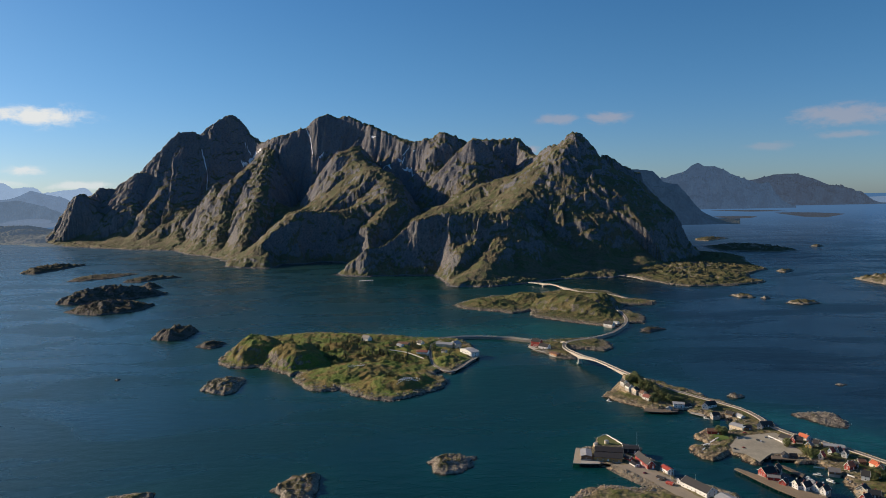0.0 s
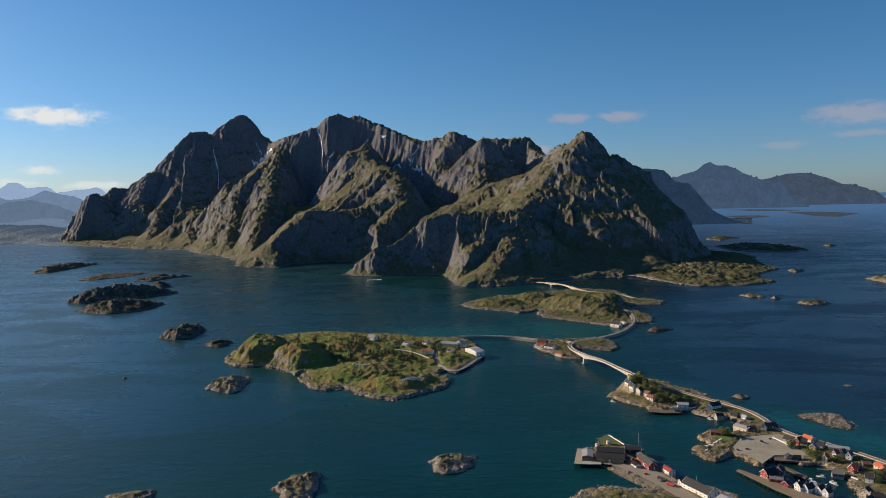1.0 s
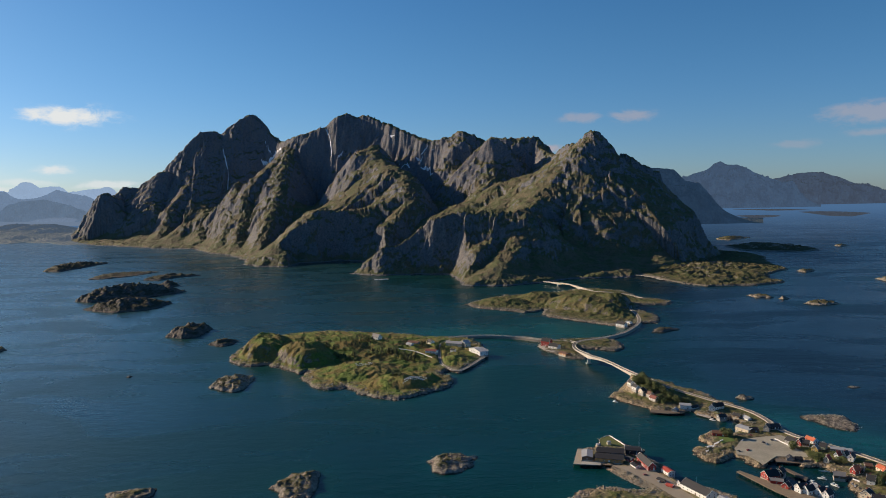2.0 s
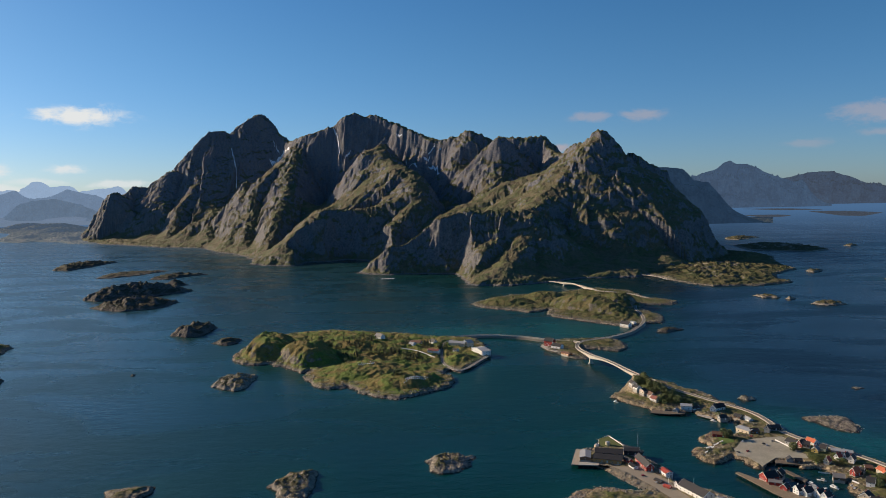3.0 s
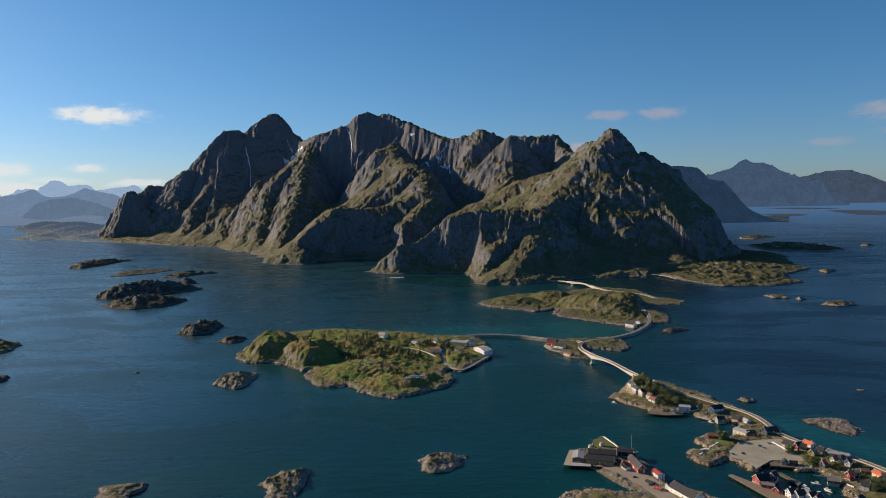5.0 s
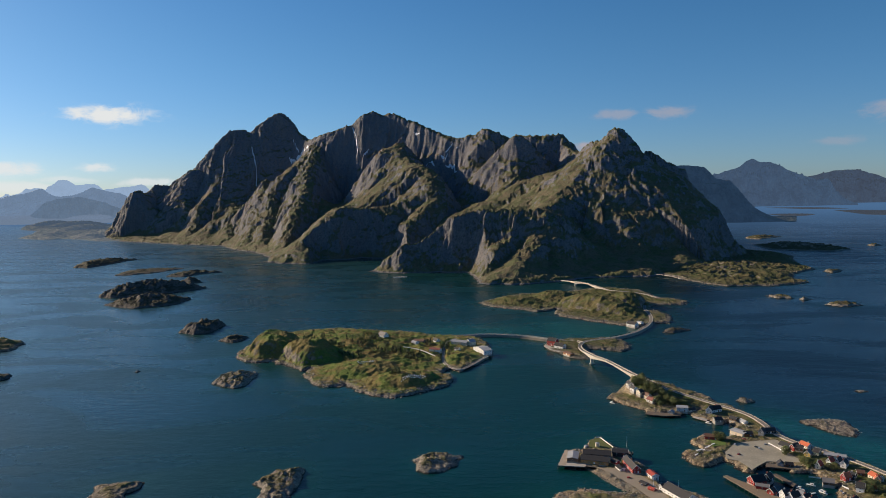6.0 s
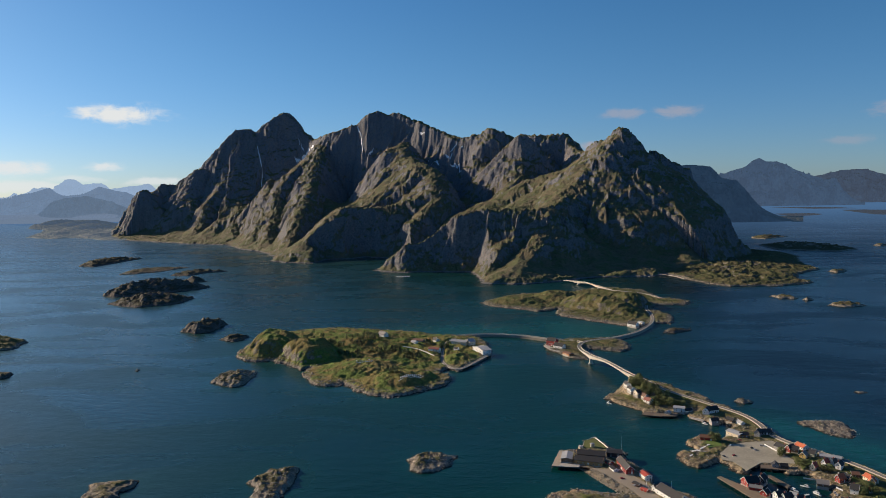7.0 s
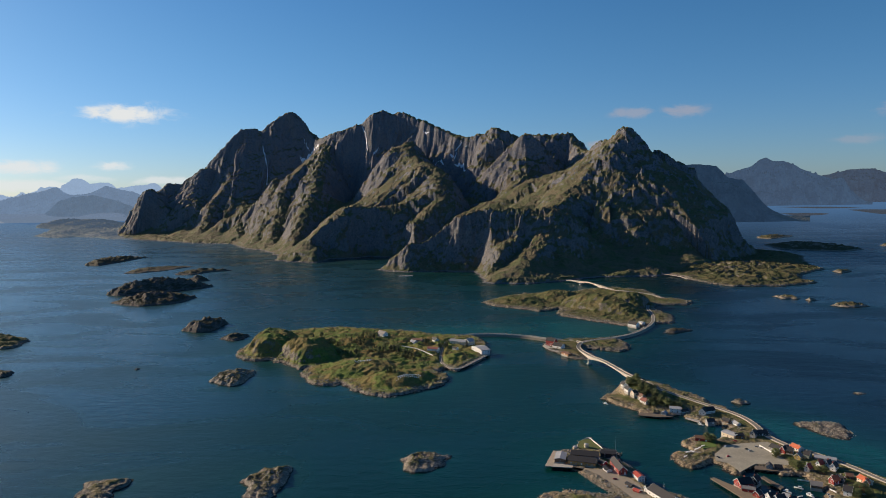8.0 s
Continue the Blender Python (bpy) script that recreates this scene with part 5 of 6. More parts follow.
def bridge(line, piers, label, wide=5.6):
    """A haunched concrete girder bridge. piers: how far along (0 to 1) each pier stands."""
    points, ways = curve(line, 4.0)
    run = [0.0]
    for a, b in zip(points, points[1:]):
        run.append(run[-1] + (b - a).length)
    whole = thing("bridge", Matrix(), label, "bridge", kind="structure")
    part("deck", sweep(points, ways, rect(-wide / 2, wide / 2, -0.5, 0.0)), PALE_CONCRETE, whole)
    part("roadway", sweep(points, ways, rect(-wide / 2 + 0.7, wide / 2 - 0.7, -0.2, 0.05)), ASPHALT, whole)

    def depth(k):
        u = run[k] / run[-1]
        near = min((abs(u - p) for p in piers), default=1.0)
        return 1.0 + 3.2 * max(0.0, 1 - near / 0.22) ** 2

    part("girder", sweep(points, ways, lambda k: ((-wide * 0.34, -0.5 - depth(k)), (wide * 0.34, -0.5 - depth(k)), (wide * 0.42, -0.5), (-wide * 0.42, -0.5))), PALE_CONCRETE, whole)
    for s in (-1, 1):
        part("parapet", sweep(points, ways, rect(s * (wide / 2 - 0.2) - 0.15, s * (wide / 2 - 0.2) + 0.15, -0.4, 0.55)), PALE_CONCRETE, whole)
        part("handrail", sweep(points, ways, rect(s * (wide / 2 - 0.2) - 0.06, s * (wide / 2 - 0.2) + 0.06, 0.95, 1.1)), STEEL, whole, "steel handrail")
        for k in range(0, len(points), 1):
            w = ways[k]
            foot = points[k] + Vector((w.y, -w.x, 0)) * s * (wide / 2 - 0.2)
            shared("rail_post", RAIL_POST, whole, m=Matrix.Translation(foot + Vector((0, 0, 0.5))))
    for p in piers:
        k = min(range(len(run)), key=lambda i: abs(run[i] / run[-1] - p))
        c, w = points[k], ways[k]
        turn = math.atan2(w.y, w.x)
        bm = box(-1.3, -2.2, -4.0, 1.3, 2.2, c.z - 0.5 - depth(k) + 0.3)
        bm.transform(Matrix.Translation((c.x, c.y, 0)) @ Matrix.Rotation(turn, 4, "Z"))
        pier = part("pier", bm, PALE_CONCRETE, whole)
        bm = box(-2.6, -3.6, -4.0, 2.6, 3.6, 1.2)
        bm.transform(Matrix.Translation((c.x, c.y, 0)) @ Matrix.Rotation(turn, 4, "Z"))
        part("footing", bm, CONCRETE, pier)


RAIL_POST = box_mesh("rail_post", STEEL, -0.06, -0.06, 0, 0.06, 0.06, 0.5)
bridge(BRIDGE_SOUTH, (0.42, 0.88), "curved pale concrete girder bridge over the sound")
bridge(BRIDGE_NORTH, (0.28, 0.74), "pale concrete girder bridge below the mountain")


# ---- yards, lawns, quays ----
def plate(name, outline, top, thick, stuff, label, category):
    ob = part(name, slab(outline, top - thick, top), stuff, None)
    return tagged(ob, label, category, kind="structure")


plate("car_park", PARKING, 3.06, 0.5, GRAVEL, "wide pale gravel car park by the harbour", "car park")
plate("quay_yard", QUAY_YARD, 3.05, 0.6, YARD_GRAVEL, "tan gravelled yard between the wharf buildings", "yard")
plate("lawn", LAWN, 3.3, 0.8, LAWN_GRASS, "small fenced green lawn behind the warehouse", "lawn")
for outline in GARDENS:
    plate("garden_lawn", outline, 3.85, 0.6, GARDEN_GRASS, "bright green garden lawn between village houses", "lawn")


def wharf(outline, top, label, stuff, name="wharf"):
    whole = thing(name, Matrix(), label, "wharf", kind="structure")
    part("deck", slab(outline, top - 0.45, top), stuff, whole)
    part("edge_beam", slab([((p[0] - CX) * 1.0 + CX, p[1]) for CX in (0,) for p in outline], top - 0.9, top - 0.46), PILE, whole)
    for (ax, ay), (bx, by) in zip(outline, outline[1:] + outline[:1]):
        count = max(1, int(math.hypot(bx - ax, by - ay) / 4.0))
        for k in range(count):
            u = k / count
            shared("pile", PILE_MESH, whole, m=Matrix.Translation((ax + u * (bx - ax), ay + u * (by - ay), top - 0.6)))
    return whole


bm = bmesh.new()
tube(bm, (0, 0, -5.0), (0, 0, 0.0), 0.22, 0.2)
PILE_MESH = bpy.data.meshes.new("pile")
bm.to_mesh(PILE_MESH)
bm.free()
PILE_MESH.materials.append(PILE)
wharf(DECK, 3.0, "bleached timber quay deck on piles", PALE_PLANKS)
wharf(QUAY_FRONT, 3.0, "concrete quay front beside the warehouse", CONCRETE)
wharf(WHARF, 2.4, "long timber wharf on piles along the harbour", WORN_PLANKS)
wharf(INNER_WHARF, 2.6, "timber wharf in the inner harbour", PLANKS)
wharf(PIER_B, 2.2, "narrow timber jetty on piles", PLANKS)
wharf(PONTOON, 1.6, "pale floating pontoon with moored boats", CONCRETE)
wharf(EAST_QUAY, 2.2, "dark timber quay below the hill", PLANKS)
wharf(ISLE_QUAY, 3.0, "concrete quay at the island's tip", CONCRETE)
wharf(RED_HOUSE_QUAY, 2.5, "concrete quay before the red house", CONCRETE)

# ---- houses ----
PANE = box_mesh("pane", GLASS, -0.36, -0.07, -0.44, 0.36, 0.0, 0.44)
FRAME = box_mesh("window", TRIM, -0.48, -0.05, -0.56, 0.48, 0.0, 0.56)
DOOR = {key: box_mesh("door", WALL[key], -0.5, -0.06, 0, 0.5, 0, 2.05) for key in ("white", "brown", "red")}
DOOR_TRIM = box_mesh("door_frame", TRIM, -0.65, -0.04, 0, 0.65, 0, 2.2)
WORDS = dict(slate="dark slate roof", black="black roof", tin="grey sheet-metal roof", red_roof="red tiled roof", orange_roof="orange tiled roof", brown_roof="brown roof",
             red_brown="rust-brown roof", grey_roof="grey roof")


def house(kind, x, y, turn, long, deep, high, rise, wall, roof, ridge):
    rnd = random.Random(int(x * 13 + y * 7))
    base = min(max(ground(x, y), 2.2), 30)
    if kind != "warehouse" and y < 900:      # the village's cottages are low and small
        long, deep, high, rise = long * 0.86, deep * 0.76, high * 0.66, rise * 0.76
    elif y < 900:
        high, rise = high * 0.8, rise * 0.85
    m = pose(x, y, base, 0, 0, turn)
    if ridge == "d":
        m, long, deep = m @ pose(0, 0, 0, 0, 0, 90), deep, long
    whole = thing(kind, m, "%s wooden %s with a %s" % (wall if wall != "black" else "black-stained", kind.replace("_", " "), WORDS[roof]), "building", "village buildings")
    a, b = long / 2, deep / 2
    bm = bmesh.new()
    low, v = -2.5, bm.verts.new
    ring = [v(p) for p in ((-a, -b, low), (a, -b, low), (a, b, low), (-a, b, low), (-a, -b, high), (a, -b, high), (a, b, high), (-a, b, high), (-a, 0, high + rise), (a, 0, high + rise))]
    for f in ((0, 1, 5, 4), (2, 3, 7, 6), (1, 2, 6, 9, 5), (3, 0, 4, 8, 7), (4, 5, 9, 8), (6, 7, 8, 9), (3, 2, 1, 0)):
        bm.faces.new([ring[i] for i in f])
    part("wall", bm, WALL[wall], whole)
    # roof: two thick slopes with eaves
    bm = bmesh.new()
    over, thick = 0.45, 0.28
    slope = rise / b
    for s in (-1, 1):
        e, z_e = b + over, high - over * slope
        pts = [(-a - over, 0, high + rise), (a + over, 0, high + rise), (a + over, s * e, z_e), (-a - over, s * e, z_e)]
        lo, hi = [bm.verts.new(p) for p in pts], [bm.verts.new((p[0], p[1], p[2] + thick)) for p in pts]
        for i in range(4):
            j = (i + 1) % 4
            bm.faces.new((lo[i], lo[j], hi[j], hi[i]))
        bm.faces.new(hi), bm.faces.new(lo[::-1])
    bmesh.ops.recalc_face_normals(bm, faces=bm.faces)
    top = part("roof", bm, ROOF[roof], whole)
    for s in (-1, 1):
        bm = bmesh.new()
        for q in (-1, 1):
            e, z_e = b + over, high - over * slope
            p = [(s * (a + over + 0.06), 0, high + rise - 0.1), (s * (a + over + 0.06), q * e, z_e - 0.1), (s * (a + over + 0.06), q * e, z_e + 0.34), (s * (a + over + 0.06), 0, high + rise + 0.36)]
            face = bm.faces.new([bm.verts.new(c) for c in p])
            out = bmesh.ops.extrude_face_region(bm, geom=[face])
            bmesh.ops.translate(bm, vec=(-s * 0.1, 0, 0), verts=[g for g in out["geom"] if isinstance(g, bmesh.types.BMVert)])
        bmesh.ops.recalc_face_normals(bm, faces=bm.faces)
        part("bargeboard", bm, TRIM if wall in ("red", "white", "black", "cream", "yellow") else WALL["grey"], top)
    if kind in ("house", "wharf_house") and rise > 2:
        cx = rnd.uniform(-0.5, 0.5) * a
        part("chimney", box(cx - 0.45, -0.4 + 0.6, high + rise * 0.5, cx + 0.45, 0.4 + 0.6, high + rise + 1.1), ROOF["red_brown"] if rnd.random() < 0.6 else CONCRETE, whole, "masonry chimney")
    # windows and a door
    storeys = 2 if high >= 3.9 else 1
    gap = 2.3 if kind in ("house", "wharf_house") else 4.2
    for s, half, reach, spin in ((-1, a, b, 0), (1, a, b, 180), (1, b, a, 90), (-1, b, a, 270)):
        count = max(1, int((2 * half - 1.2) / gap))
        for f in range(storeys + (1 if spin in (90, 270) and rise > 2.4 else 0)):
            z = 1.4 + f * 2.2
            cols = count if f < storeys else 1
            if z > high + rise * 0.55:
                continue
            for k in range(cols):
                u = (k - (cols - 1) / 2) * (2 * half - 1.0) / max(cols, 1)
                spot = pose(0, 0, 0, 0, 0, spin) @ pose(u, -reach, z)
                if f == 0 and k == cols // 2 and spin in (0, 90) and cols > 1:
                    spot = pose(0, 0, 0, 0, 0, spin) @ pose(u, -reach, 0.05)
                    holder = shared("door_frame", DOOR_TRIM, whole, m=spot)
                    shared("door", DOOR["brown" if wall in ("white", "cream", "yellow") else "white"], holder)
                    continue
                holder = shared("window", FRAME, whole, m=spot)
                shared("pane", PANE, holder)
    # the stone footing
    part("footing", box(-a - 0.12, -b - 0.12, -2.6, a + 0.12, b + 0.12, 0.25), CONCRETE, whole)
    return whole


for row in HOUSES:
    house(*row)

# ---- boats, cars, masts ----
def boat_meshes(long, wide):
    bm = bmesh.new()
    rows = []
    for u in (0.0, 0.12, 0.35, 0.65, 0.88, 1.0):
        w = wide / 2 * (0.72 + 0.28 * math.sin(min(u * 2.2, 1.57))) * (1 - max(0, u - 0.5) ** 2 * 3.9)
        x, sheer = (u - 0.5) * long, 0.75 + 0.35 * u * u
        rows.append([bm.verts.new(p) for p in ((x, -w, sheer), (x, -w * 0.72, 0.1), (x, 0, -0.35 + 0.3 * u * u), (x, w * 0.72, 0.1), (x, w, sheer))])
    for p, q in zip(rows, rows[1:]):
        for k in range(4):
            bm.faces.new((p[k], q[k], q[k + 1], p[k + 1]))
        bm.faces.new((p[4], q[4], q[0], p[0]))
    bm.faces.new(rows[0]), bm.faces.new(rows[-1][::-1])
    bmesh.ops.recalc_face_normals(bm, faces=bm.faces)
    hull = bpy.data.meshes.new("hull")
    bm.to_mesh(hull)
    bm.free()
    hull.materials.append(TRIM)
    return hull


HULL, SMALL_HULL = boat_meshes(9.0, 3.0), boat_meshes(5.5, 2.0)
CABIN = box_mesh("cabin", TRIM, -2.6, -0.95, 0.75, 0.4, 0.95, 2.3)
CABIN_GLASS = box_mesh("windscreen", GLASS, -2.3, -0.98, 1.5, 0.44, 0.98, 2.0)
CABIN_ROOF = box_mesh("cabin_roof", TRIM, -2.8, -1.05, 2.3, 0.6, 1.05, 2.42)


def boat(x, y, z, turn, big, label, group):
    whole = thing("boat", pose(x, y, z, 0, 0, turn) @ Matrix.Diagonal((0.8, 0.8, 0.8, 1)), label, "boat", group)
    shared("hull", HULL if big else SMALL_HULL, whole)
    if big:
        cabin = shared("cabin", CABIN, whole)
        shared("windscreen", CABIN_GLASS, cabin)
        shared("cabin_roof", CABIN_ROOF, cabin)
        bm = bmesh.new()
        tube(bm, (-1.2, 0, 2.3), (-1.2, 0, 4.6), 0.06, 0.04, 6)
        part("mast", bm, STEEL, whole)


rnd = random.Random(5)
for k, (x, y) in enumerate(BOATS):
    if k != 10:
        boat(x, y, 0.05, rnd.choice((-55, -60, 20, 115, 150)) + rnd.uniform(-10, 10), k % 3 != 1, "white motor boat moored in the harbour", "moored boats")
for x, y in YARD_BOATS:
    boat(x, y, ground(x, y) + 0.45, 35 + rnd.uniform(-8, 8), False, "small white boat laid up on shore", "boats laid up")


def pen(x, y):
    """A floating work platform with railings."""
    whole = thing("raft", pose(x, y, 0, 0, 0, 12), "pale floating raft on the sound", "raft")
    part("float", box(-20, -4, -0.6, 20, 4, 0.9), TRIM, whole)
    for k in range(-4, 5):
        part("crossbeam", box(k * 4.6 - 0.5, -6, 0.9, k * 4.6 + 0.5, 6, 1.6), CONCRETE, whole)


pen(*BOATS[10])

WHEEL = bpy.data.meshes.new("wheel")
bm = bmesh.new()
tube(bm, (0, -0.11, 0), (0, 0.11, 0), 0.33, 0.33, 10)
bm.to_mesh(WHEEL)
bm.free()
WHEEL.materials.append(RUBBER)


def car(x, y, turn, stuff, label):
    whole = thing("car", pose(x, y, max(ground(x, y), 3.06) + 0.02, 0, 0, turn) @ Matrix.Diagonal((0.8, 0.8, 0.8, 1)), label, "car", "parked cars")
    bm = bmesh.new()
    v = [bm.verts.new(p) for s in (-0.85, 0.85) for p in ((-2.1, s, 0.3), (2.1, s, 0.3), (2.15, s, 0.72), (1.2, s, 0.9), (-2.0, s, 0.95), (-2.15, s, 0.7))]
    for i in range(6):
        j = (i + 1) % 6
        bm.faces.new((v[i], v[j], v[6 + j], v[6 + i]))
    bm.faces.new(v[:6][::-1]), bm.faces.new(v[6:])
    bmesh.ops.recalc_face_normals(bm, faces=bm.faces)
    part("body", bm, stuff, whole)
    bm = bmesh.new()
    v = [bm.verts.new(p) for s, w in ((-1, 0.8), (1, 0.8)) for p in ((-1.95, s * w, 0.93), (1.15, s * w, 0.9), (0.45, s * 0.66, 1.42), (-1.5, s * 0.66, 1.45))]
    for i in range(4):
        j = (i + 1) % 4
        bm.faces.new((v[i], v[j], v[4 + j], v[4 + i]))
    bm.faces.new(v[:4][::-1]), bm.faces.new(v[4:])
    bmesh.ops.recalc_face_normals(bm, faces=bm.faces)
    cabin = part("glasshouse", bm, GLASS, whole)
    part("roof", box(-1.5, -0.66, 1.43, 0.46, 0.66, 1.49), stuff, cabin)
    for wx in (-1.35, 1.3):
        for wy in (-0.8, 0.8):
            shared("wheel", WHEEL, whole, m=pose(wx, wy, 0.33))


for k, (x, y) in enumerate(CARS):
    car(x, y, rnd.uniform(0, 180), CAR_PAINT[k % 4], "%s car parked on the gravel" % ("white", "dark", "red", "silver")[k % 4])

for k, (x, y) in enumerate(MAST):
    high = (17.0, 8.0, 8.0)[k]
    whole = thing("flagpole", pose(x, y, ground(x, y)), "slim white pole beside the buildings", "pole")
    bm = bmesh.new()
    tube(bm, (0, 0, -0.5), (0, 0, high), 0.16, 0.07)
    part("pole", bm, TRIM, whole)
    bm = bmesh.new()
    bmesh.ops.create_icosphere(bm, subdivisions=1, radius=0.16, matrix=Matrix.Translation((0, 0, high)))
    part("finial", bm, STEEL, whole)


def tank(x, y):
    whole = thing("tank", pose(x, y, ground(x, y)), "pale round storage tank by the warehouse", "tank")
    bm = bmesh.new()
    tube(bm, (0, 0, -1), (0, 0, 3.4), 2.1, 2.1, 20)
    part("shell", bm, WALL["cream"], whole)
    bm = bmesh.new()
    tube(bm, (0, 0, 3.4), (0, 0, 4.0), 2.15, 0.3, 20)
    part("cap", bm, ROOF["tin"], whole)


for x, y in TANKS:
    tank(x, y)

# white bales lying in rows in the meadow
bm = bmesh.new()
tube(bm, (-0.75, 0, 0.55), (0.75, 0, 0.55), 0.62, 0.62, 12)
bmesh.ops.bevel(bm, geom=[e for e in bm.edges if abs(e.verts[0].co.x - e.verts[1].co.x) < 0.01], offset=0.16, segments=2, affect="EDGES")
BALE = bpy.data.meshes.new("bale")
bm.to_mesh(BALE)
bm.free()
BALE.materials.append(TRIM)
for x, y in BALES + BALES_B:
    ob = new("bale", BALE)
    ob.matrix_basis = pose(x, y, ground(x, y) - 0.05, 0, 0, 60 + rnd.uniform(-9, 9))
    tagged(ob, "white wrapped bale in a row on the grass", "bale", "rows of bales")


def fence(line, high, label):
    """A paling fence: posts, rails and boards."""
    points, ways = curve([(*p, ground(*p)) for p in line], 2.2)
    whole = thing("fence", Matrix(), label, "fence")
    for z in (0.35, 0.85):
        part("rail", sweep(points, ways, rect(-0.05, 0.05, z * high - 0.05, z * high + 0.05)), TRIM, whole)
    for p, w in zip(points, ways):
        shared("post", FENCE_POST, whole, m=Matrix.Translation(p) @ Matrix.Rotation(math.atan2(w.y, w.x), 4, "Z") @ Matrix.Diagonal((1, 1, high, 1)))
    part("board_panel", sweep(points, ways, rect(0.06, 0.1, 0.15, high)), TRIM, whole)


FENCE_POST = box_mesh("post", TRIM, -0.08, -0.08, -0.4, 0.08, 0.08, 1.1)
for line in FENCES:
    fence(line, 1.3, "white board fence beside the village gardens")


def fish_rack(x, y, turn):
    """A timber rack for drying fish: legs leaning together under long poles."""
    whole = thing("drying_rack", pose(x, y, ground(x, y), 0, 0, turn), "weathered timber fish drying rack on the rocks", "drying rack", "drying racks")
    for k in range(4):
        for s in (-1, 1):
            bm = bmesh.new()
            tube(bm, (k * 3.0 - 4.5, s * 1.9, -0.3), (k * 3.0 - 4.5, 0, 3.4), 0.09, 0.07, 6)
            part("leg", bm, PLANKS, whole)
    for off, z in ((-0.9, 1.6), (0.9, 1.6), (0, 3.3), (-0.45, 2.5), (0.45, 2.5)):
        bm = bmesh.new()
        tube(bm, (-5.6, off, z), (5.6, off, z), 0.07, 0.06, 6)
        part("pole", bm, PLANKS, whole)


for x, y, turn in RACKS:
    fish_rack(x, y, turn)


# ---- trees and heath ----
def clump(bm, rnd, centre, size, flat=1.0):
    """A small ragged tuft of leaves."""
    c = Vector(centre)
    ring = [bm.verts.new(c + Vector((math.cos(k * 1.2566 + rnd.random()) * size * rnd.uniform(0.6, 1.3), math.sin(k * 1.2566 + rnd.random()) * size * rnd.uniform(0.6, 1.3), size * flat * rnd.uniform(-0.5, 0.3)))) for k in range(5)]
    top, low = bm.verts.new(c + Vector((0, 0, size * flat * rnd.uniform(0.6, 1.1)))), bm.verts.new(c - Vector((0, 0, size * flat * 0.6)))
    for k in range(5):
        bm.faces.new((ring[k], ring[(k + 1) % 5], top)), bm.faces.new((ring[(k + 1) % 5], ring[k], low))


def tree_shapes(seed, high, wide, pointed):
    rnd = random.Random(seed)
    bm = bmesh.new()
    tube(bm, (0, 0, -0.4), (0.1, 0, high * 0.55), high * 0.035, high * 0.014, 7)
    for k in range(7):
        a, z = rnd.uniform(0, 6.28), high * rnd.uniform(0.25, 0.55)
        tube(bm, (0.05, 0, z), (math.cos(a) * wide * 0.35, math.sin(a) * wide * 0.35, z + high * 0.18), high * 0.012, high * 0.005, 5)
    trunk = bpy.data.meshes.new("trunk")
    bm.to_mesh(trunk)
    bm.free()
    trunk.materials.append(BARK)
    bm = bmesh.new()
    for k in range(210):
        u = rnd.random() ** 0.8
        z = high * (0.16 + 0.84 * u)
        reach = wide / 2 * ((1.05 - u) if pointed else math.sqrt(max(0.05, 1 - (2 * u - 0.85) ** 2 / 1.45))) * rnd.uniform(0.35, 1.12)
        a = rnd.uniform(0, 6.28)
        clump(bm, rnd, (math.cos(a) * reach, math.sin(a) * reach, z), wide * rnd.uniform(0.04, 0.09), 0.8)
    crown = bpy.data.meshes.new("crown")
    bm.to_mesh(crown)
    bm.free()
    crown.materials.append(NEEDLE if pointed else LEAF)
    return trunk, crown


KINDS = [tree_shapes(1, 6.0, 3.4, True), tree_shapes(2, 5.0, 4.6, False), tree_shapes(3, 6.5, 3.6, True), tree_shapes(4, 4.2, 4.8, False), tree_shapes(5, 5.5, 5.0, False)]
rnd = random.Random(17)
for number, (gx, gy, count, wx, wy) in enumerate(GROVES):
    village = 13 < number < 25
    for k in range(round(count * (2.0 if number < 14 else 1.15 if village else 1.4))):
        x, y = gx + rnd.gauss(0, 0.6) * wx, gy + rnd.gauss(0, 0.6) * wy
        z = ground(x, y)
        if z < 2.0:
            continue
        kind = rnd.choice((1, 3, 4, 4)) if village else rnd.randrange(5)
        s = rnd.uniform(0.9, 1.6) if village else rnd.uniform(0.75, 1.4)
        whole = thing("tree", pose(x, y, z, 0, 0, rnd.uniform(0, 360)) @ Matrix.Diagonal((s, s, s, 1)), "dark spruce among grass" if kind in (0, 2) else "bushy green birch among grass", "tree", "trees")
        shared("trunk", KINDS[kind][0], whole)
        shared("crown", KINDS[kind][1], whole)


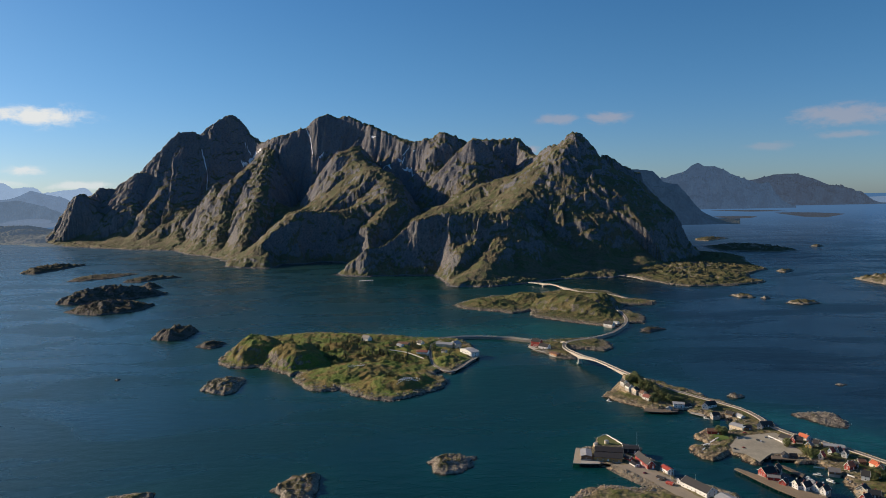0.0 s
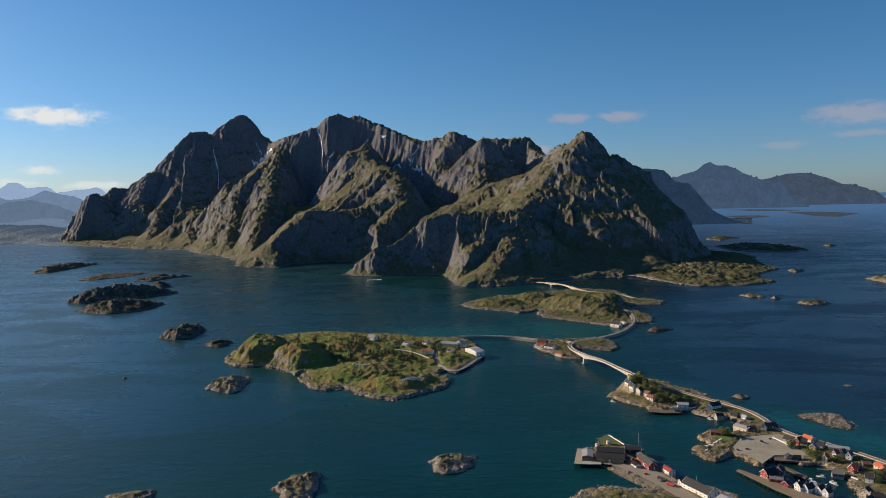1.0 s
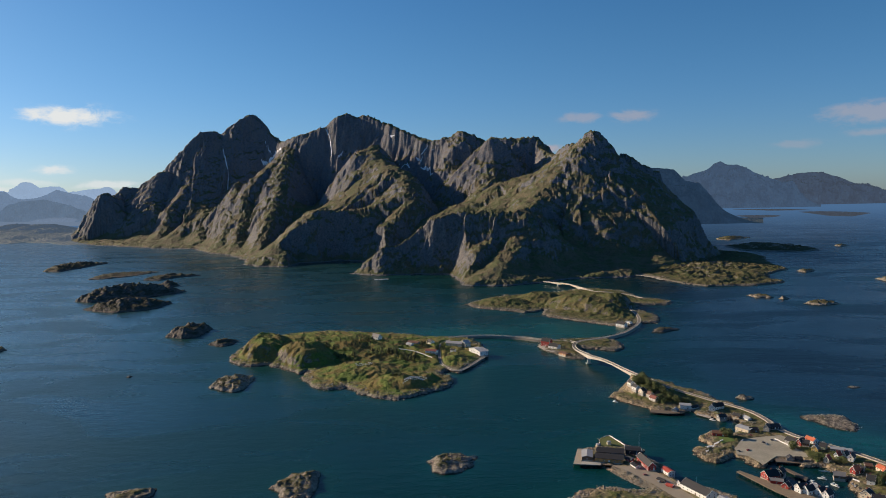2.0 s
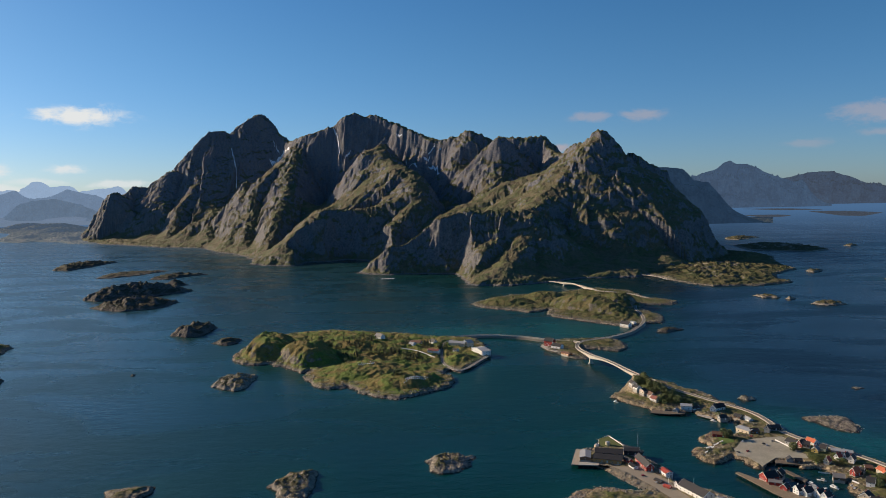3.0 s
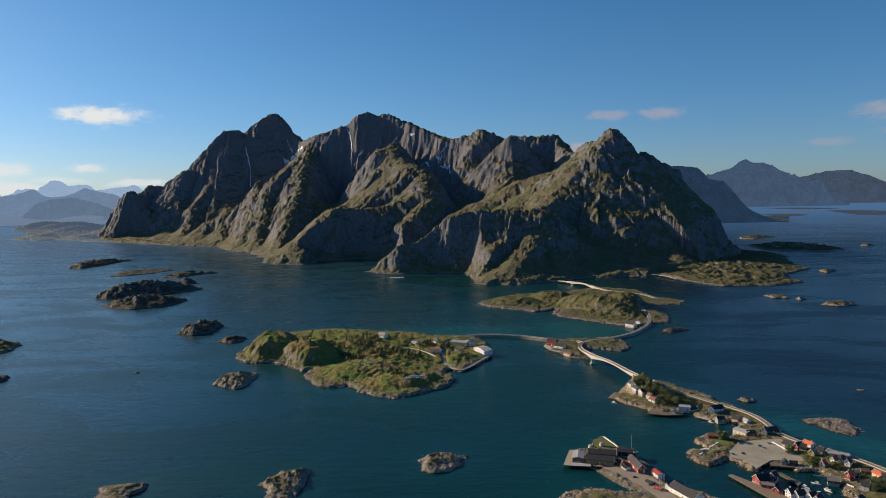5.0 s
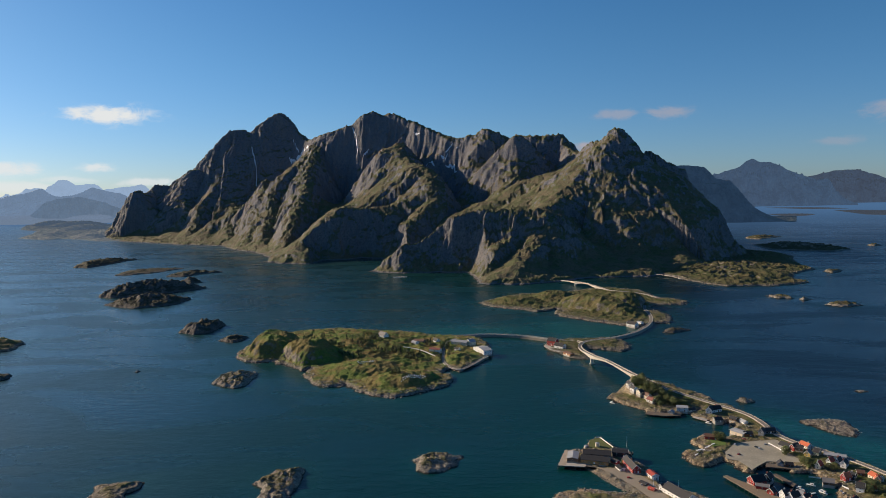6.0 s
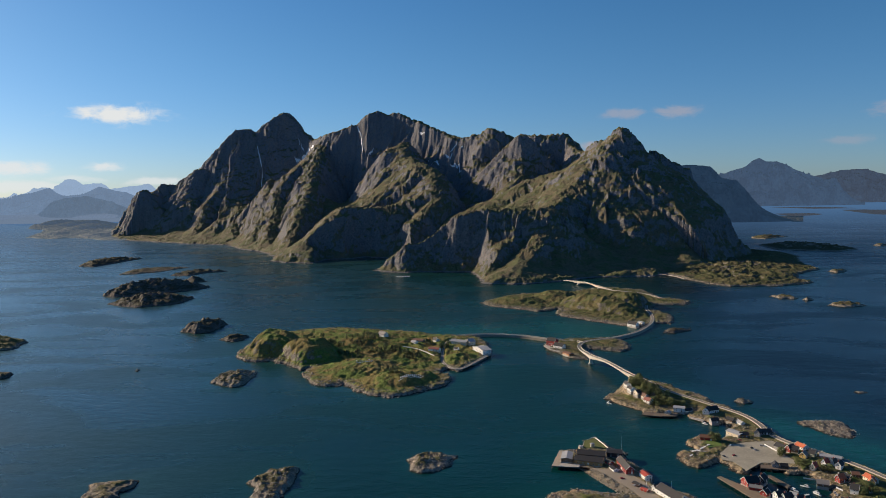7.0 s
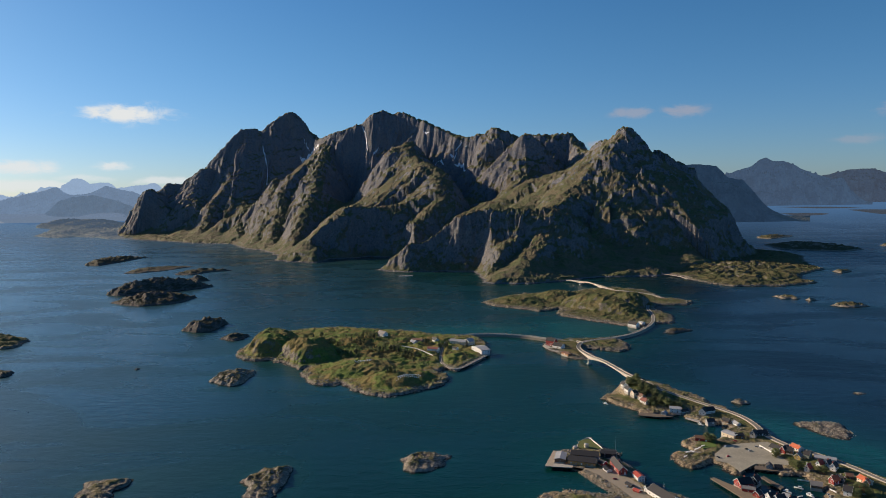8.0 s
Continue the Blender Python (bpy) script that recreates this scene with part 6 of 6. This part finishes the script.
def scatter(name, shore, count, size, stuff, label, seed, low, high, category, flat=0.7, reach=(0.0, 1e9)):
    """Many small lumps over an island, one object: too many to count."""
    r = np.random.default_rng(seed)
    px, py = np.array([p[0] for p in shore]), np.array([p[1] for p in shore])
    bm, made, tries = bmesh.new(), 0, 0
    pr = random.Random(seed)
    xs, ys = r.uniform(px.min(), px.max(), count * 8), r.uniform(py.min(), py.max(), count * 8)
    d = inland(xs, ys, shore)
    dense = fractal(xs / 35, ys / 35, seed, 3)
    for outline in (PARKING, QUAY_YARD, LAWN):
        dense = np.where(inland(xs, ys, outline) > -1.5, -9, dense)
    for line, half in ROADS:
        dense = np.where(along(xs, ys, line)[0] < half + 0.5, -9, dense)
    for row in HOUSES:
        dense = np.where((xs - row[1]) ** 2 + (ys - row[2]) ** 2 < (0.5 * max(row[4], row[5]) + 0.6) ** 2, -9, dense)
    for x, y, dd, q in zip(xs, ys, d, dense):
        if made >= count:
            break
        if not reach[0] < dd < reach[1] or q + pr.uniform(-0.5, 0.5) < 0.05:
            continue
        z = ground(x, y)
        if low < z < high:
            clump(bm, pr, (x, y, z + size * 0.12), size * pr.uniform(0.4, 1.3), flat)
            made += 1
    ob = part(name, bm, stuff, None)
    return tagged(ob, label, category, kind="stuff")


scatter("heather", ISLAND, 520, 1.4, HEATH, "low heath and shrubs over the grassy island", 3, 4.0, 60, "shrubs", 0.6)
scatter("heather", NORTH, 600, 1.6, HEATH, "low heath and shrubs on the hilly island", 4, 4.0, 60, "shrubs", 0.6)
scatter("heather", TOWN, 900, 1.1, HEATH, "garden shrubs and heath between the houses", 5, 3.4, 60, "shrubs", 0.7)
scatter("heather", APRON, 900, 3.0, HEATH, "low scrub on the foreland", 6, 4.0, 60, "shrubs", 0.5)
for shore, count, size, seed in ((ISLAND, 1500, 1.3, 21), (NORTH, 900, 1.5, 22), (JUNCTION, 400, 1.2, 23), (TOWN, 1600, 0.95, 24), (QUAY, 1600, 0.95, 25), (APRON, 800, 2.6, 26)):
    scatter("boulders", shore, count, size, RUBBLE, "loose grey-brown boulders along the shore", seed, -0.6, 30, "boulders", 0.75, (-1.0, 13.0))

# pale rubble tipped along the yard's edge
bm, pr = bmesh.new(), random.Random(77)
for (a, b), (c, d) in zip(zip(REVET_TOP, REVET_TOP[1:]), zip(REVET_TOE, REVET_TOE[1:])):
    a, b, c, d = (Vector(p) for p in (a, b, c, d))
    for k in range(int((b - a).length * 17)):
        u, v = pr.random(), pr.random()
        p = a.lerp(b, u).lerp(c.lerp(d, u), v)
        clump(bm, pr, (p.x, p.y, max(2.7 - 2.9 * v, ground(p.x, p.y))), pr.uniform(0.35, 0.8), 0.75)
tagged(part("rubble_slope", bm, PALE_RUBBLE, None), "pale rubble stones tipped below the quay yard", "rubble", kind="stuff")

# loose blocks on the skerries
for number, (near, depth, high) in enumerate(ISLETS):
    long = math.hypot(near[-1][0] - near[0][0], near[-1][1] - near[0][1])
    if number in PALE and near[0][1] < 900 and long > 20:
        scatter("boulders", islet_shore(near, depth), int(long * 3.5), 1.0, RUBBLE, "loose grey-brown boulders on the skerry", 200 + number, -0.4, 30, "boulders", 0.45, (-0.5, 60.0))
